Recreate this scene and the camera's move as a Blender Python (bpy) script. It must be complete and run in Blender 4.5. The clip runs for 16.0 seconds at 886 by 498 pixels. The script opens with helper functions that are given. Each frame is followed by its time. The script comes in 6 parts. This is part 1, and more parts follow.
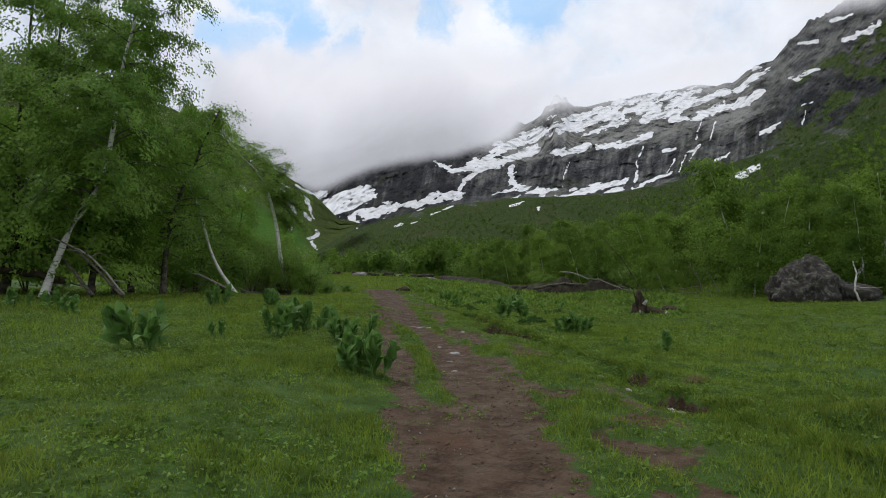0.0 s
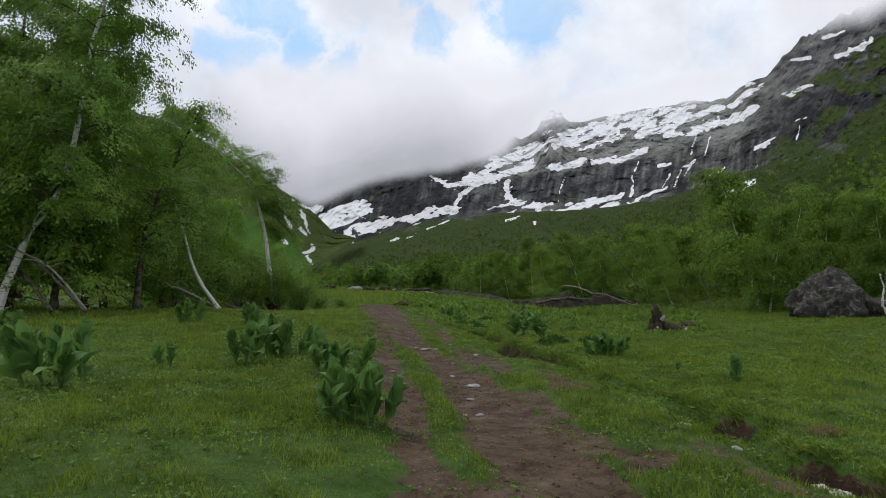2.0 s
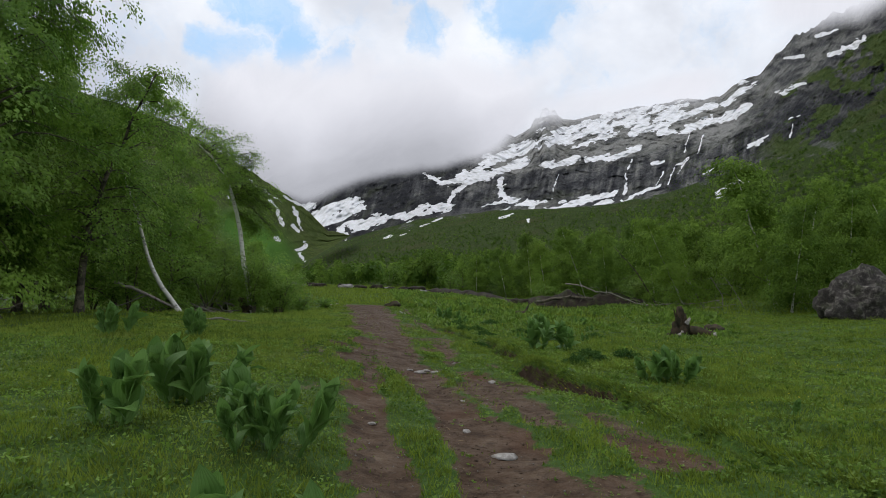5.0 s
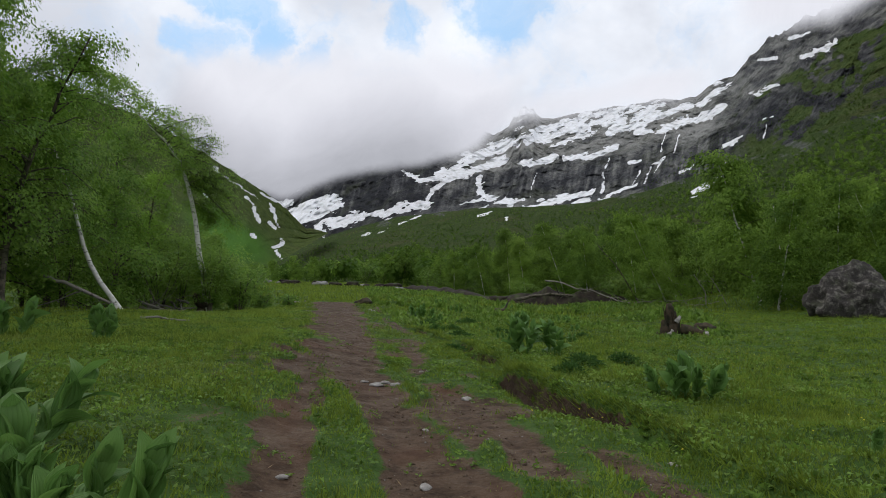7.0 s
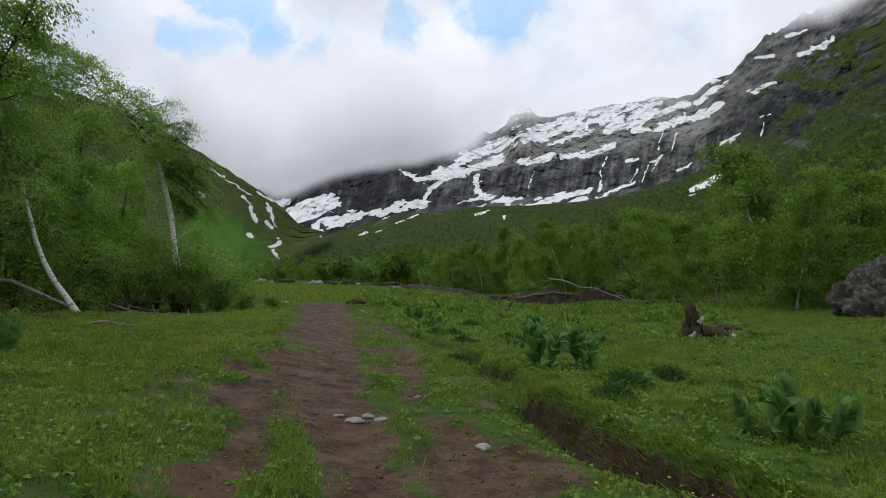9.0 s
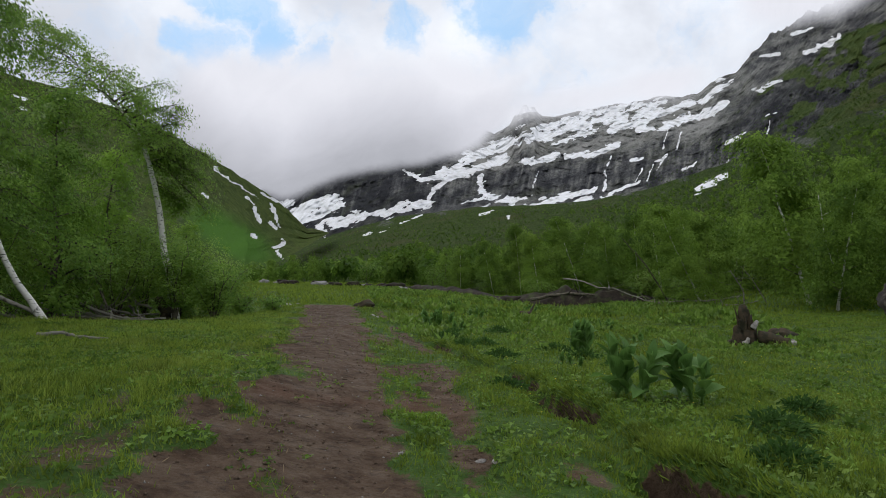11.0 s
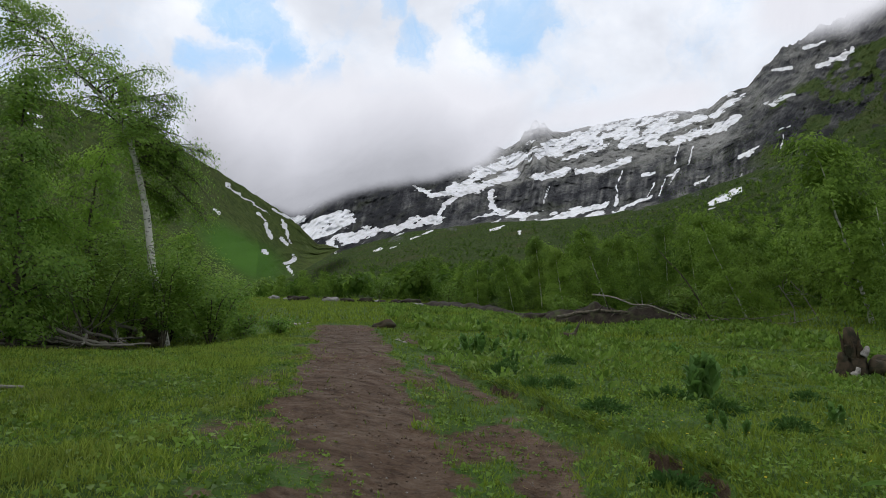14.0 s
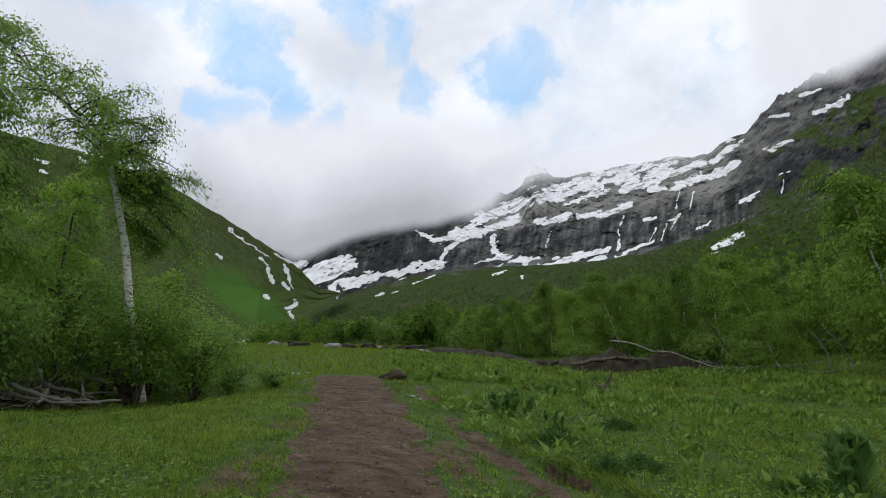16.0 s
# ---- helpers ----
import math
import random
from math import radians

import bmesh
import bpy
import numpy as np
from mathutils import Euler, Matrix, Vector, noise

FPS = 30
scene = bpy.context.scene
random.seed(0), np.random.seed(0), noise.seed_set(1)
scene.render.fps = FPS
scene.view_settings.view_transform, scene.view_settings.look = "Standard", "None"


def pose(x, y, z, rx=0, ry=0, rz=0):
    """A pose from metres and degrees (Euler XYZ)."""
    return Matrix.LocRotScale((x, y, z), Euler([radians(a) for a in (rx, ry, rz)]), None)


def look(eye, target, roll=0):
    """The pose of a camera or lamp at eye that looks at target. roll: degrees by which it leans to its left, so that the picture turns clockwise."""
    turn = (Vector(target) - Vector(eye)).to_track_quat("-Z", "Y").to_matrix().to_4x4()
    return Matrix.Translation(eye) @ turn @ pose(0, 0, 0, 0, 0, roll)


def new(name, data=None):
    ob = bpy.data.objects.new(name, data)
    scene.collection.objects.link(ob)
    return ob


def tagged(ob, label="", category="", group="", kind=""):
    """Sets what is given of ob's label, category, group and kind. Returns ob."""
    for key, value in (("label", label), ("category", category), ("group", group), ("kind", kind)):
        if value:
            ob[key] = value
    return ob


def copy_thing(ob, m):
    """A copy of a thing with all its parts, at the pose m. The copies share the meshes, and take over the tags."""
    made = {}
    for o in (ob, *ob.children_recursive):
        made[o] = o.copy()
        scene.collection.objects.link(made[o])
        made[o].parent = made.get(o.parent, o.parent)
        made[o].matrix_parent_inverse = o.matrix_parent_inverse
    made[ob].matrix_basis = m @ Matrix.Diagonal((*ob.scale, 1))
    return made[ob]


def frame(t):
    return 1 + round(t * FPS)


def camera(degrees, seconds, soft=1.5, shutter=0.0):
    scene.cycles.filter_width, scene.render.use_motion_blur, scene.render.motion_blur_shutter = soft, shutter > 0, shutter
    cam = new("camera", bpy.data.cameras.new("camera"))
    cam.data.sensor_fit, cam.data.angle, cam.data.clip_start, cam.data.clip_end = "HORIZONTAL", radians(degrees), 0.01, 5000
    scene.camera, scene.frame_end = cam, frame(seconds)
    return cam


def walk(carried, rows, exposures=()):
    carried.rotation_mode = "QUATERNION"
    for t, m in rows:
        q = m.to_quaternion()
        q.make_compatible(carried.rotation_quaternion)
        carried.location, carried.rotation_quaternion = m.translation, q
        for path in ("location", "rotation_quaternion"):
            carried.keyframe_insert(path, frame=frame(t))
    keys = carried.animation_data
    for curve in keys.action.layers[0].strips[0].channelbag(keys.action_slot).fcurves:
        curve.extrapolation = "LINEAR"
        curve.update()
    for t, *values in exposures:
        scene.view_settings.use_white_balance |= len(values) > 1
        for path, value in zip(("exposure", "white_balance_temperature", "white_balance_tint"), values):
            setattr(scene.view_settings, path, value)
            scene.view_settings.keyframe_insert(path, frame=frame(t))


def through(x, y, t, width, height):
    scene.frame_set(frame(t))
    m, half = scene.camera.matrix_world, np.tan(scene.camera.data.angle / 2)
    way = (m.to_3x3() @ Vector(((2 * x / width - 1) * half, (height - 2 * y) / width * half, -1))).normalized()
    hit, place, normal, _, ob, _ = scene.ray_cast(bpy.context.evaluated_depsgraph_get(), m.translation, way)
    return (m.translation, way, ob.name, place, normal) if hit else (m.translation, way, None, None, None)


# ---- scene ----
cam = camera(71.0, 16.0, soft=0.75)
PATH = [
    (0, (0.59, 0.619, 1.438), (0.59, 2.618, 1.521), 0.4),
    (0.5, (0.525, 1.21, 1.413), (0.529, 3.207, 1.519), 0.3),
    (1, (0.45, 1.844, 1.399), (0.456, 3.84, 1.521), 0.3),
    (1.5, (0.358, 2.472, 1.362), (0.365, 4.468, 1.491), 0.3),
    (2, (0.299, 3.095, 1.376), (0.312, 5.091, 1.506), 0.4),
    (2.5, (0.25, 3.7, 1.405), (0.268, 5.695, 1.533), 0.3),
    (3, (0.209, 4.262, 1.447), (0.232, 6.258, 1.571), 0.3),
    (3.5, (0.189, 4.83, 1.488), (0.215, 6.826, 1.611), 0.4),
    (6, (0.158, 7.931, 1.428), (0.218, 9.927, 1.548), 0.4),
    (6.5, (0.272, 8.389, 1.423), (0.356, 10.384, 1.54), 0.4),
    (7, (0.412, 8.926, 1.359), (0.516, 10.92, 1.475), 0.5),
    (7.5, (0.505, 9.473, 1.322), (0.615, 11.467, 1.437), 0.5),
    (8, (0.558, 10.083, 1.349), (0.672, 12.076, 1.463), 0.3),
    (8.5, (0.545, 10.726, 1.335), (0.657, 12.72, 1.449), 0.3),
    (9, (0.475, 11.322, 1.333), (0.587, 13.315, 1.446), 0.3),
    (11.5, (-0.049, 14.653, 1.359), (0.045, 16.647, 1.473), 0.2),
    (12, (-0.169, 15.298, 1.381), (-0.083, 17.293, 1.494), 0.3),
    (12.5, (-0.288, 15.906, 1.38), (-0.21, 17.901, 1.492), 0.2),
    (13, (-0.393, 16.47, 1.397), (-0.318, 18.466, 1.513), 0.2),
    (13.5, (-0.477, 17.032, 1.409), (-0.408, 19.027, 1.543), 0.2),
    (14, (-0.577, 17.573, 1.411), (-0.511, 19.565, 1.575), 0.1),
    (14.5, (-0.677, 18.197, 1.416), (-0.614, 20.187, 1.613), 0.1),
    (15, (-0.791, 18.801, 1.427), (-0.728, 20.786, 1.662), 0.1),
    (15.5, (-0.896, 19.402, 1.469), (-0.835, 21.382, 1.742), 0.1),
    (16, (-0.981, 20.002, 1.489), (-0.922, 21.977, 1.796), 0.1),
]
walk(cam, [(t, look(eye, target, roll)) for t, eye, target, roll in PATH])

# ---- world and light: bright broken cloud, soft sun ----
EYE = (0.59, 0.62, 1.44)      # where the walk begins; far slopes are laid out from here
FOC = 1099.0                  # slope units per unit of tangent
HOR = 489.0


def far_dir(u, v):
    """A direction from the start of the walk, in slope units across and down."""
    return Vector(((u - 784.0) / FOC, 1.0, (HOR - v) / FOC)).normalized()


class Nodes:
    """A short way to write node trees."""

    def __init__(self, tree):
        self.t = tree
        tree.nodes.clear()

    def add(self, kind, ins=None, operation="", use_clamp=False, data_type="", blend_type="", interpolation_type="", attribute_name=""):
        n = self.t.nodes.new(kind)
        if operation:
            n.operation = operation
        if use_clamp:
            n.use_clamp = True
        if data_type:
            n.data_type, n.blend_type = data_type, blend_type
        if interpolation_type:
            n.interpolation_type = interpolation_type
        if attribute_name:
            n.attribute_name = attribute_name
        for k, v in (ins or {}).items():
            s = n.inputs[k]
            if isinstance(v, bpy.types.NodeSocket):
                self.t.links.new(v, s)
            elif isinstance(v, bpy.types.Node):
                self.t.links.new(v.outputs[0], s)
            else:
                s.default_value = v
        return n

    def math(self, op, a, b=0.0, clamp=False):
        return self.add("ShaderNodeMath", {0: a, 1: b}, operation=op, use_clamp=clamp).outputs[0]

    def noise(self, vec, scale, detail=4.0, rough=0.55, dist=0.0):
        return self.add("ShaderNodeTexNoise", {"Vector": vec, "Scale": scale, "Detail": detail, "Roughness": rough, "Distortion": dist}).outputs[0]

    def ramp(self, fac, stops):
        n = self.add("ShaderNodeValToRGB", {"Fac": fac})
        e = n.color_ramp.elements
        while len(e) < len(stops):
            e.new(0.5)
        for el, (p, c) in zip(e, stops):
            el.position, el.color = p, (*c, 1) if len(c) == 3 else c
        return n.outputs[0]

    def mix(self, fac, a, b, blend="MIX"):
        n = self.add("ShaderNodeMix", data_type="RGBA", blend_type=blend)
        for k, v in ((0, fac), (6, a), (7, b)):
            s = n.inputs[k]
            if isinstance(v, bpy.types.NodeSocket):
                self.t.links.new(v, s)
            else:
                s.default_value = (*v, 1) if isinstance(v, tuple) and len(v) == 3 else v
        return n.outputs[2]

    def smooth(self, x, lo, hi):
        return self.add("ShaderNodeMapRange", {0: x, 1: lo, 2: hi, 3: 0.0, 4: 1.0}, interpolation_type="SMOOTHSTEP").outputs[0]


world = bpy.data.worlds.new("sky")
scene.world = world
world.use_nodes = True
N = Nodes(world.node_tree)
SUN_EL, SUN_AZ = radians(52), radians(-60)
sky = N.add("ShaderNodeTexSky")
sky.sky_type, sky.sun_disc, sky.sun_elevation, sky.sun_rotation = "NISHITA", False, SUN_EL, SUN_AZ
co = N.add("ShaderNodeTexCoord").outputs["Generated"]
# cloud cover with a few gaps of blue
warp = N.add("ShaderNodeTexNoise", {"Vector": co, "Scale": 5.0, "Detail": 6.0, "Roughness": 0.62}).outputs["Color"]
warp = N.add("ShaderNodeVectorMath", {0: warp, 1: (0.5, 0.5, 0.5)}, operation="SUBTRACT").outputs[0]
warp = N.add("ShaderNodeVectorMath", {0: warp, 1: (0.30, 0.30, 0.20)}, operation="MULTIPLY").outputs[0]
bent = N.add("ShaderNodeVectorMath", {0: N.add("ShaderNodeVectorMath", {0: co, 1: warp}, operation="ADD").outputs[0]}, operation="NORMALIZE").outputs[0]
gaps = None
for u, v, size in ((383, 66, 3.2), (440, -45, 4.4), (490, 40, 3.0), (592, 64, 2.4), (792, 6, 3.4), (735, -75, 3.4), (985, 4, 4.6), (650, -135, 4.4), (250, -260, 9), (1150, -330, 9), (700, -420, 9)):
    d = N.add("ShaderNodeVectorMath", {0: bent, 1: far_dir(u, v)}, operation="DOT_PRODUCT").outputs["Value"]
    g = N.smooth(d, math.cos(radians(size)), math.cos(radians(size * 0.15)))
    gaps = g if gaps is None else N.math("MAXIMUM", gaps, g)
wisps = N.noise(bent, 8.0, 7.0, 0.62, 0.6)
gap = N.smooth(N.math("ADD", gaps, N.math("MULTIPLY", N.math("SUBTRACT", wisps, 0.5), 2.6)), -0.05, 1.45)
puffs = N.noise(co, 4.2, 5.0, 0.55, 0.3)
low = N.add("ShaderNodeSeparateXYZ", {0: co}).outputs[2]
lift = N.smooth(low, 0.16, 0.42)
tone = N.math("ADD", N.math("MULTIPLY", N.smooth(puffs, 0.30, 0.66), 0.55), N.math("MULTIPLY", lift, 0.45))
cloud_col = N.ramp(tone, [(0.0, (0.54, 0.565, 0.64)), (0.40, (0.75, 0.785, 0.87)), (0.75, (0.92, 0.962, 1.05)), (1.0, (1.06, 1.09, 1.15))])
bg_blue = N.add("ShaderNodeBackground", {"Color": N.mix(0.75, sky.outputs[0], (3.0, 5.9, 9.4)), "Strength": 0.120})
bg_cloud = N.add("ShaderNodeBackground", {"Color": cloud_col, "Strength": 0.92})
mixed = N.add("ShaderNodeMixShader", {0: N.math("MULTIPLY", gap, 0.80), 1: bg_cloud, 2: bg_blue})
N.add("ShaderNodeOutputWorld", {"Surface": mixed})

sun = new("sun", bpy.data.lights.new("sun", "SUN"))
sun.data.energy, sun.data.angle, sun.data.color = 0.9, radians(18), (1.0, 0.97, 0.92)
sun.matrix_world = look((0, 0, 50), Vector((0, 0, 50)) - Vector((math.sin(SUN_AZ) * math.cos(SUN_EL), math.cos(SUN_AZ) * math.cos(SUN_EL), math.sin(SUN_EL))))
scene.view_settings.exposure = 0.0

# ---- materials ----
def material(name):
    m = bpy.data.materials.new(name)
    m.use_nodes = True
    return m, Nodes(m.node_tree)


def finish(n, color, rough=0.9, spec=0.2, bump=None, strength=0.3, dist=0.02, translucent=None, metal=0.0, share=0.32):
    ins = {"Base Color": color, "Roughness": rough, "Specular IOR Level": spec, "Metallic": metal}
    if bump is not None:
        ins["Normal"] = n.add("ShaderNodeBump", {"Height": bump, "Strength": strength, "Distance": dist}).outputs[0]
    b = n.add("ShaderNodeBsdfPrincipled", ins).outputs[0]
    if translucent is not None:
        tr = n.add("ShaderNodeBsdfTranslucent", {"Color": translucent}).outputs[0]
        b = n.add("ShaderNodeMixShader", {0: share, 1: b, 2: tr}).outputs[0]
    n.add("ShaderNodeOutputMaterial", {"Surface": b})


def leaf_material(name, dark, light, rough=0.55, spec=0.25, patch=0.25, yellow=(0.16, 0.17, 0.03), tuft=0.0, trees=0.0, through=0.32):
    """Leaves and blades: each leaf its own tone, drifting in tufts and patches over the place; trees: how far whole trees differ."""
    m, n = material(name)
    geo = n.add("ShaderNodeNewGeometry")
    pos = geo.outputs["Position"]
    r = geo.outputs["Random Per Island"]
    big = n.noise(pos, patch, 3.0)
    f = n.math("ADD", n.math("MULTIPLY", r, 0.60), n.math("MULTIPLY", n.smooth(big, 0.3, 0.7), 0.40))
    if tuft:
        f = n.math("ADD", n.math("MULTIPLY", f, 0.6), n.math("MULTIPLY", n.smooth(n.noise(pos, tuft, 4.0, 0.65), 0.34, 0.68), 0.5))
    if trees:
        own = n.add("ShaderNodeObjectInfo").outputs["Random"]
        tint = n.add("ShaderNodeAttribute", attribute_name="tint").outputs["Fac"]
        f = n.math("ADD", f, n.math("MULTIPLY", n.math("ADD", n.math("SUBTRACT", own, 0.5), tint), trees))
    f = n.math("ADD", f, 0.0, True)
    c = n.mix(f, dark, light)
    y = n.smooth(n.noise(pos, patch * 2.7, 3.0), 0.50, 0.74)
    c = n.mix(n.math("MULTIPLY", y, 0.5), c, yellow)
    hue = n.add("ShaderNodeHueSaturation", {"Value": 1.35, "Saturation": 1.0, "Color": c}).outputs[0]
    finish(n, c, rough, spec, translucent=hue, share=through)
    return m


def ground_material():
    m, n = material("meadow_soil")
    pos = n.add("ShaderNodeNewGeometry").outputs["Position"]
    mud = n.add("ShaderNodeAttribute", attribute_name="mud").outputs["Fac"]
    fine = n.noise(pos, 26.0, 6.0, 0.65)
    mid = n.noise(pos, 2.6, 8.0, 0.72)
    big = n.noise(pos, 0.45, 3.0)
    soil = n.ramp(mid, [(0.30, (0.028, 0.017, 0.010)), (0.47, (0.076, 0.047, 0.029)), (0.62, (0.112, 0.076, 0.048)), (0.74, (0.170, 0.130, 0.090))])
    soil = n.mix(n.math("MULTIPLY", n.smooth(n.noise(pos, 6.5, 6.0, 0.7, 0.6), 0.50, 0.64), 0.70), soil, (0.034, 0.020, 0.012))
    soil = n.mix(n.math("MULTIPLY", n.smooth(fine, 0.45, 0.75), 0.30), soil, (0.150, 0.118, 0.088))
    soil = n.mix(n.math("MULTIPLY", n.smooth(big, 0.52, 0.7), 0.6), soil, (0.100, 0.048, 0.027))
    # turf kept dark: shadow in the gaps between blades is put into its colour
    turf = n.ramp(mid, [(0.25, (0.022, 0.050, 0.008)), (0.55, (0.048, 0.098, 0.014)), (0.8, (0.084, 0.140, 0.020))])
    turf = n.mix(n.math("MULTIPLY", n.smooth(fine, 0.45, 0.75), 0.5), turf, (0.060, 0.058, 0.020))
    edge = n.smooth(n.math("ADD", mud, n.math("MULTIPLY", n.math("SUBTRACT", n.math("ADD", n.math("MULTIPLY", fine, 0.5), n.math("MULTIPLY", mid, 0.5)), 0.5), 1.3)), 0.32, 0.50)
    col = n.mix(edge, turf, soil)
    # gully side: bare moist earth, with the shade of the cut painted in
    peat = n.add("ShaderNodeAttribute", attribute_name="peat").outputs["Fac"]
    dark = n.ramp(mid, [(0.3, (0.016, 0.010, 0.006)), (0.7, (0.062, 0.040, 0.024))])
    col = n.mix(n.smooth(n.math("ADD", peat, n.math("MULTIPLY", n.math("SUBTRACT", fine, 0.5), 0.6)), 0.35, 0.6), col, dark)
    bump = n.math("ADD", n.math("MULTIPLY", fine, 0.5), n.noise(pos, 9.0, 4.0, 0.6))
    wet = n.math("SUBTRACT", 0.95, n.math("MULTIPLY", n.smooth(mid, 0.35, 0.6), 0.25))
    finish(n, col, wet, 0.12, bump, 1.0, 0.05)
    return m


def slope_material(name, grass_a, grass_b, snowy=True):
    """A mountainside: turf, scrub, bare rock and old snow, by the marks worked into the mesh."""
    m, n = material(name)
    pos = n.add("ShaderNodeNewGeometry").outputs["Position"]
    rockm = n.add("ShaderNodeAttribute", attribute_name="rock").outputs["Fac"]
    snowm = n.add("ShaderNodeAttribute", attribute_name="snow").outputs["Fac"]
    meadow = n.add("ShaderNodeAttribute", attribute_name="meadow").outputs["Fac"]
    big = n.noise(pos, 0.010, 7.0, 0.68)
    mid = n.noise(pos, 0.06, 8.0, 0.75)
    sq = n.add("ShaderNodeVectorMath", {0: pos, 1: (0.11, 0.11, 0.035)}, operation="MULTIPLY").outputs[0]
    streak = n.noise(sq, 1.0, 8.0, 0.75, 0.4)
    bands = n.add("ShaderNodeAttribute", attribute_name="bands").outputs["Fac"]
    # grey rock tones, raised further so the colour carries distance haze
    rock = n.ramp(n.math("ADD", n.math("MULTIPLY", n.math("SUBTRACT", n.math("ADD", n.math("MULTIPLY", streak, 0.6), n.math("MULTIPLY", mid, 0.4)), 0.5), 1.5), bands), [(0.15, (0.026, 0.027, 0.031)), (0.42, (0.082, 0.083, 0.085)), (0.62, (0.165, 0.166, 0.156)), (0.88, (0.280, 0.278, 0.262))])
    rock = n.mix(n.math("MULTIPLY", n.smooth(big, 0.48, 0.7), 0.40), rock, (0.070, 0.080, 0.040))
    grass = n.mix(n.smooth(mid, 0.3, 0.7), grass_a, grass_b)
    grass = n.mix(n.math("MULTIPLY", n.smooth(big, 0.5, 0.68), 0.6), grass, (0.080, 0.075, 0.036))
    blotch = n.noise(pos, 0.16, 6.0, 0.7)
    grass = n.mix(n.math("MULTIPLY", n.smooth(blotch, 0.50, 0.62), 0.65), grass, (0.024, 0.044, 0.011))
    grass = n.mix(n.math("MULTIPLY", n.smooth(blotch, 0.46, 0.36), 0.35), grass, (0.095, 0.120, 0.036))
    grass = n.mix(n.smooth(n.math("ADD", meadow, n.math("MULTIPLY", n.math("SUBTRACT", mid, 0.5), 0.5)), 0.2, 1.1), grass, (0.078, 0.190, 0.024))
    col = n.mix(n.smooth(n.math("ADD", rockm, n.math("MULTIPLY", n.math("SUBTRACT", mid, 0.5), 0.9)), 0.35, 0.65), grass, rock)
    snow = n.smooth(n.math("ADD", snowm, n.math("MULTIPLY", n.math("SUBTRACT", mid, 0.5), 0.40)), 0.44, 0.56)
    dirty = n.mix(n.smooth(mid, 0.35, 0.7), (0.80, 0.81, 0.84), (0.60, 0.60, 0.59))
    col = n.mix(snow, col, dirty)
    finish(n, col, 0.95, 0.05, n.math("MULTIPLY", n.math("ADD", streak, mid), n.math("SUBTRACT", 1.0, snow)), 1.0, 5.0)
    return m


def bark_material(name, pale, dark, scars=0.5):
    m, n = material(name)
    tc = n.add("ShaderNodeTexCoord").outputs["Object"]
    st = n.add("ShaderNodeVectorMath", {0: tc, 1: (6.0, 6.0, 26.0)}, operation="MULTIPLY").outputs[0]
    bands = n.noise(st, 1.0, 4.0, 0.6)
    blot = n.noise(tc, 5.0, 4.0, 0.6)
    f = n.math("MAXIMUM", n.smooth(bands, 0.56, 0.66), n.smooth(blot, scars, scars + 0.12))
    col = n.mix(f, pale, dark)
    col = n.mix(n.math("MULTIPLY", n.noise(tc, 1.4, 3.0), 0.35), col, (0.10, 0.12, 0.06))
    finish(n, col, 0.85, 0.2, n.math("ADD", bands, blot), 0.6, 0.012)
    return m


def stone_material(name, a, b, c, moss=0.35, scale=3.0):
    m, n = material(name)
    tc = n.add("ShaderNodeTexCoord").outputs["Object"]
    r = n.add("ShaderNodeObjectInfo").outputs["Random"]
    p = n.add("ShaderNodeVectorMath", {0: tc, 1: n.add("ShaderNodeCombineXYZ", {0: n.math("MULTIPLY", r, 17.0), 1: r, 2: r}).outputs[0]}, operation="ADD").outputs[0]
    g = n.noise(p, scale, 7.0, 0.7)
    f = n.noise(p, scale * 9, 4.0, 0.6)
    col = n.ramp(g, [(0.3, a), (0.52, b), (0.72, c)])
    col = n.mix(n.math("MULTIPLY", n.smooth(f, 0.5, 0.75), 0.35), col, c)
    col = n.mix(n.math("MULTIPLY", n.smooth(n.noise(p, scale * 0.6, 4.0), 0.5, 0.66), moss), col, (0.055, 0.075, 0.022))
    finish(n, col, 0.92, 0.25, n.math("ADD", g, n.math("MULTIPLY", f, 0.4)), 0.8, 0.03)
    return m


MAT_GROUND = ground_material()
MAT_GRASS = leaf_material("grass_blades", (0.037, 0.063, 0.008), (0.235, 0.320, 0.042), 0.6, 0.08, 0.22, (0.165, 0.190, 0.042), 2.6)
MAT_HERB = leaf_material("herb_leaves", (0.036, 0.078, 0.010), (0.185, 0.300, 0.046), 0.5, 0.2, 0.3, (0.20, 0.24, 0.05), 1.2)
MAT_BIRCH_LEAF = leaf_material("birch_leaves", (0.092, 0.182, 0.026), (0.230, 0.365, 0.058), 0.5, 0.18, 0.14, (0.16, 0.25, 0.036), 0.9, 0.55, 0.42)
MAT_FOREST = leaf_material("forest_leaves", (0.053, 0.105, 0.013), (0.165, 0.262, 0.039), 0.6, 0.08, 0.05, (0.14, 0.20, 0.032), 0.25, 0.9, 0.4)
MAT_SHRUB = leaf_material("shrub_leaves", (0.095, 0.185, 0.026), (0.240, 0.370, 0.060), 0.5, 0.18, 0.3, (0.20, 0.29, 0.045), 1.1, 0.6, 0.45)
# paler copy of the grass: dry tone, with sunlight put into the colour
MAT_GRASS_PALE = leaf_material("painted_sun_grass_blades", (0.095, 0.155, 0.020), (0.310, 0.395, 0.066), 0.6, 0.08, 0.3, (0.24, 0.25, 0.07), 2.0)
MAT_MOUND = leaf_material("feathery_leaves", (0.022, 0.062, 0.014), (0.070, 0.140, 0.030), 0.6, 0.1, 0.5, (0.07, 0.13, 0.03))
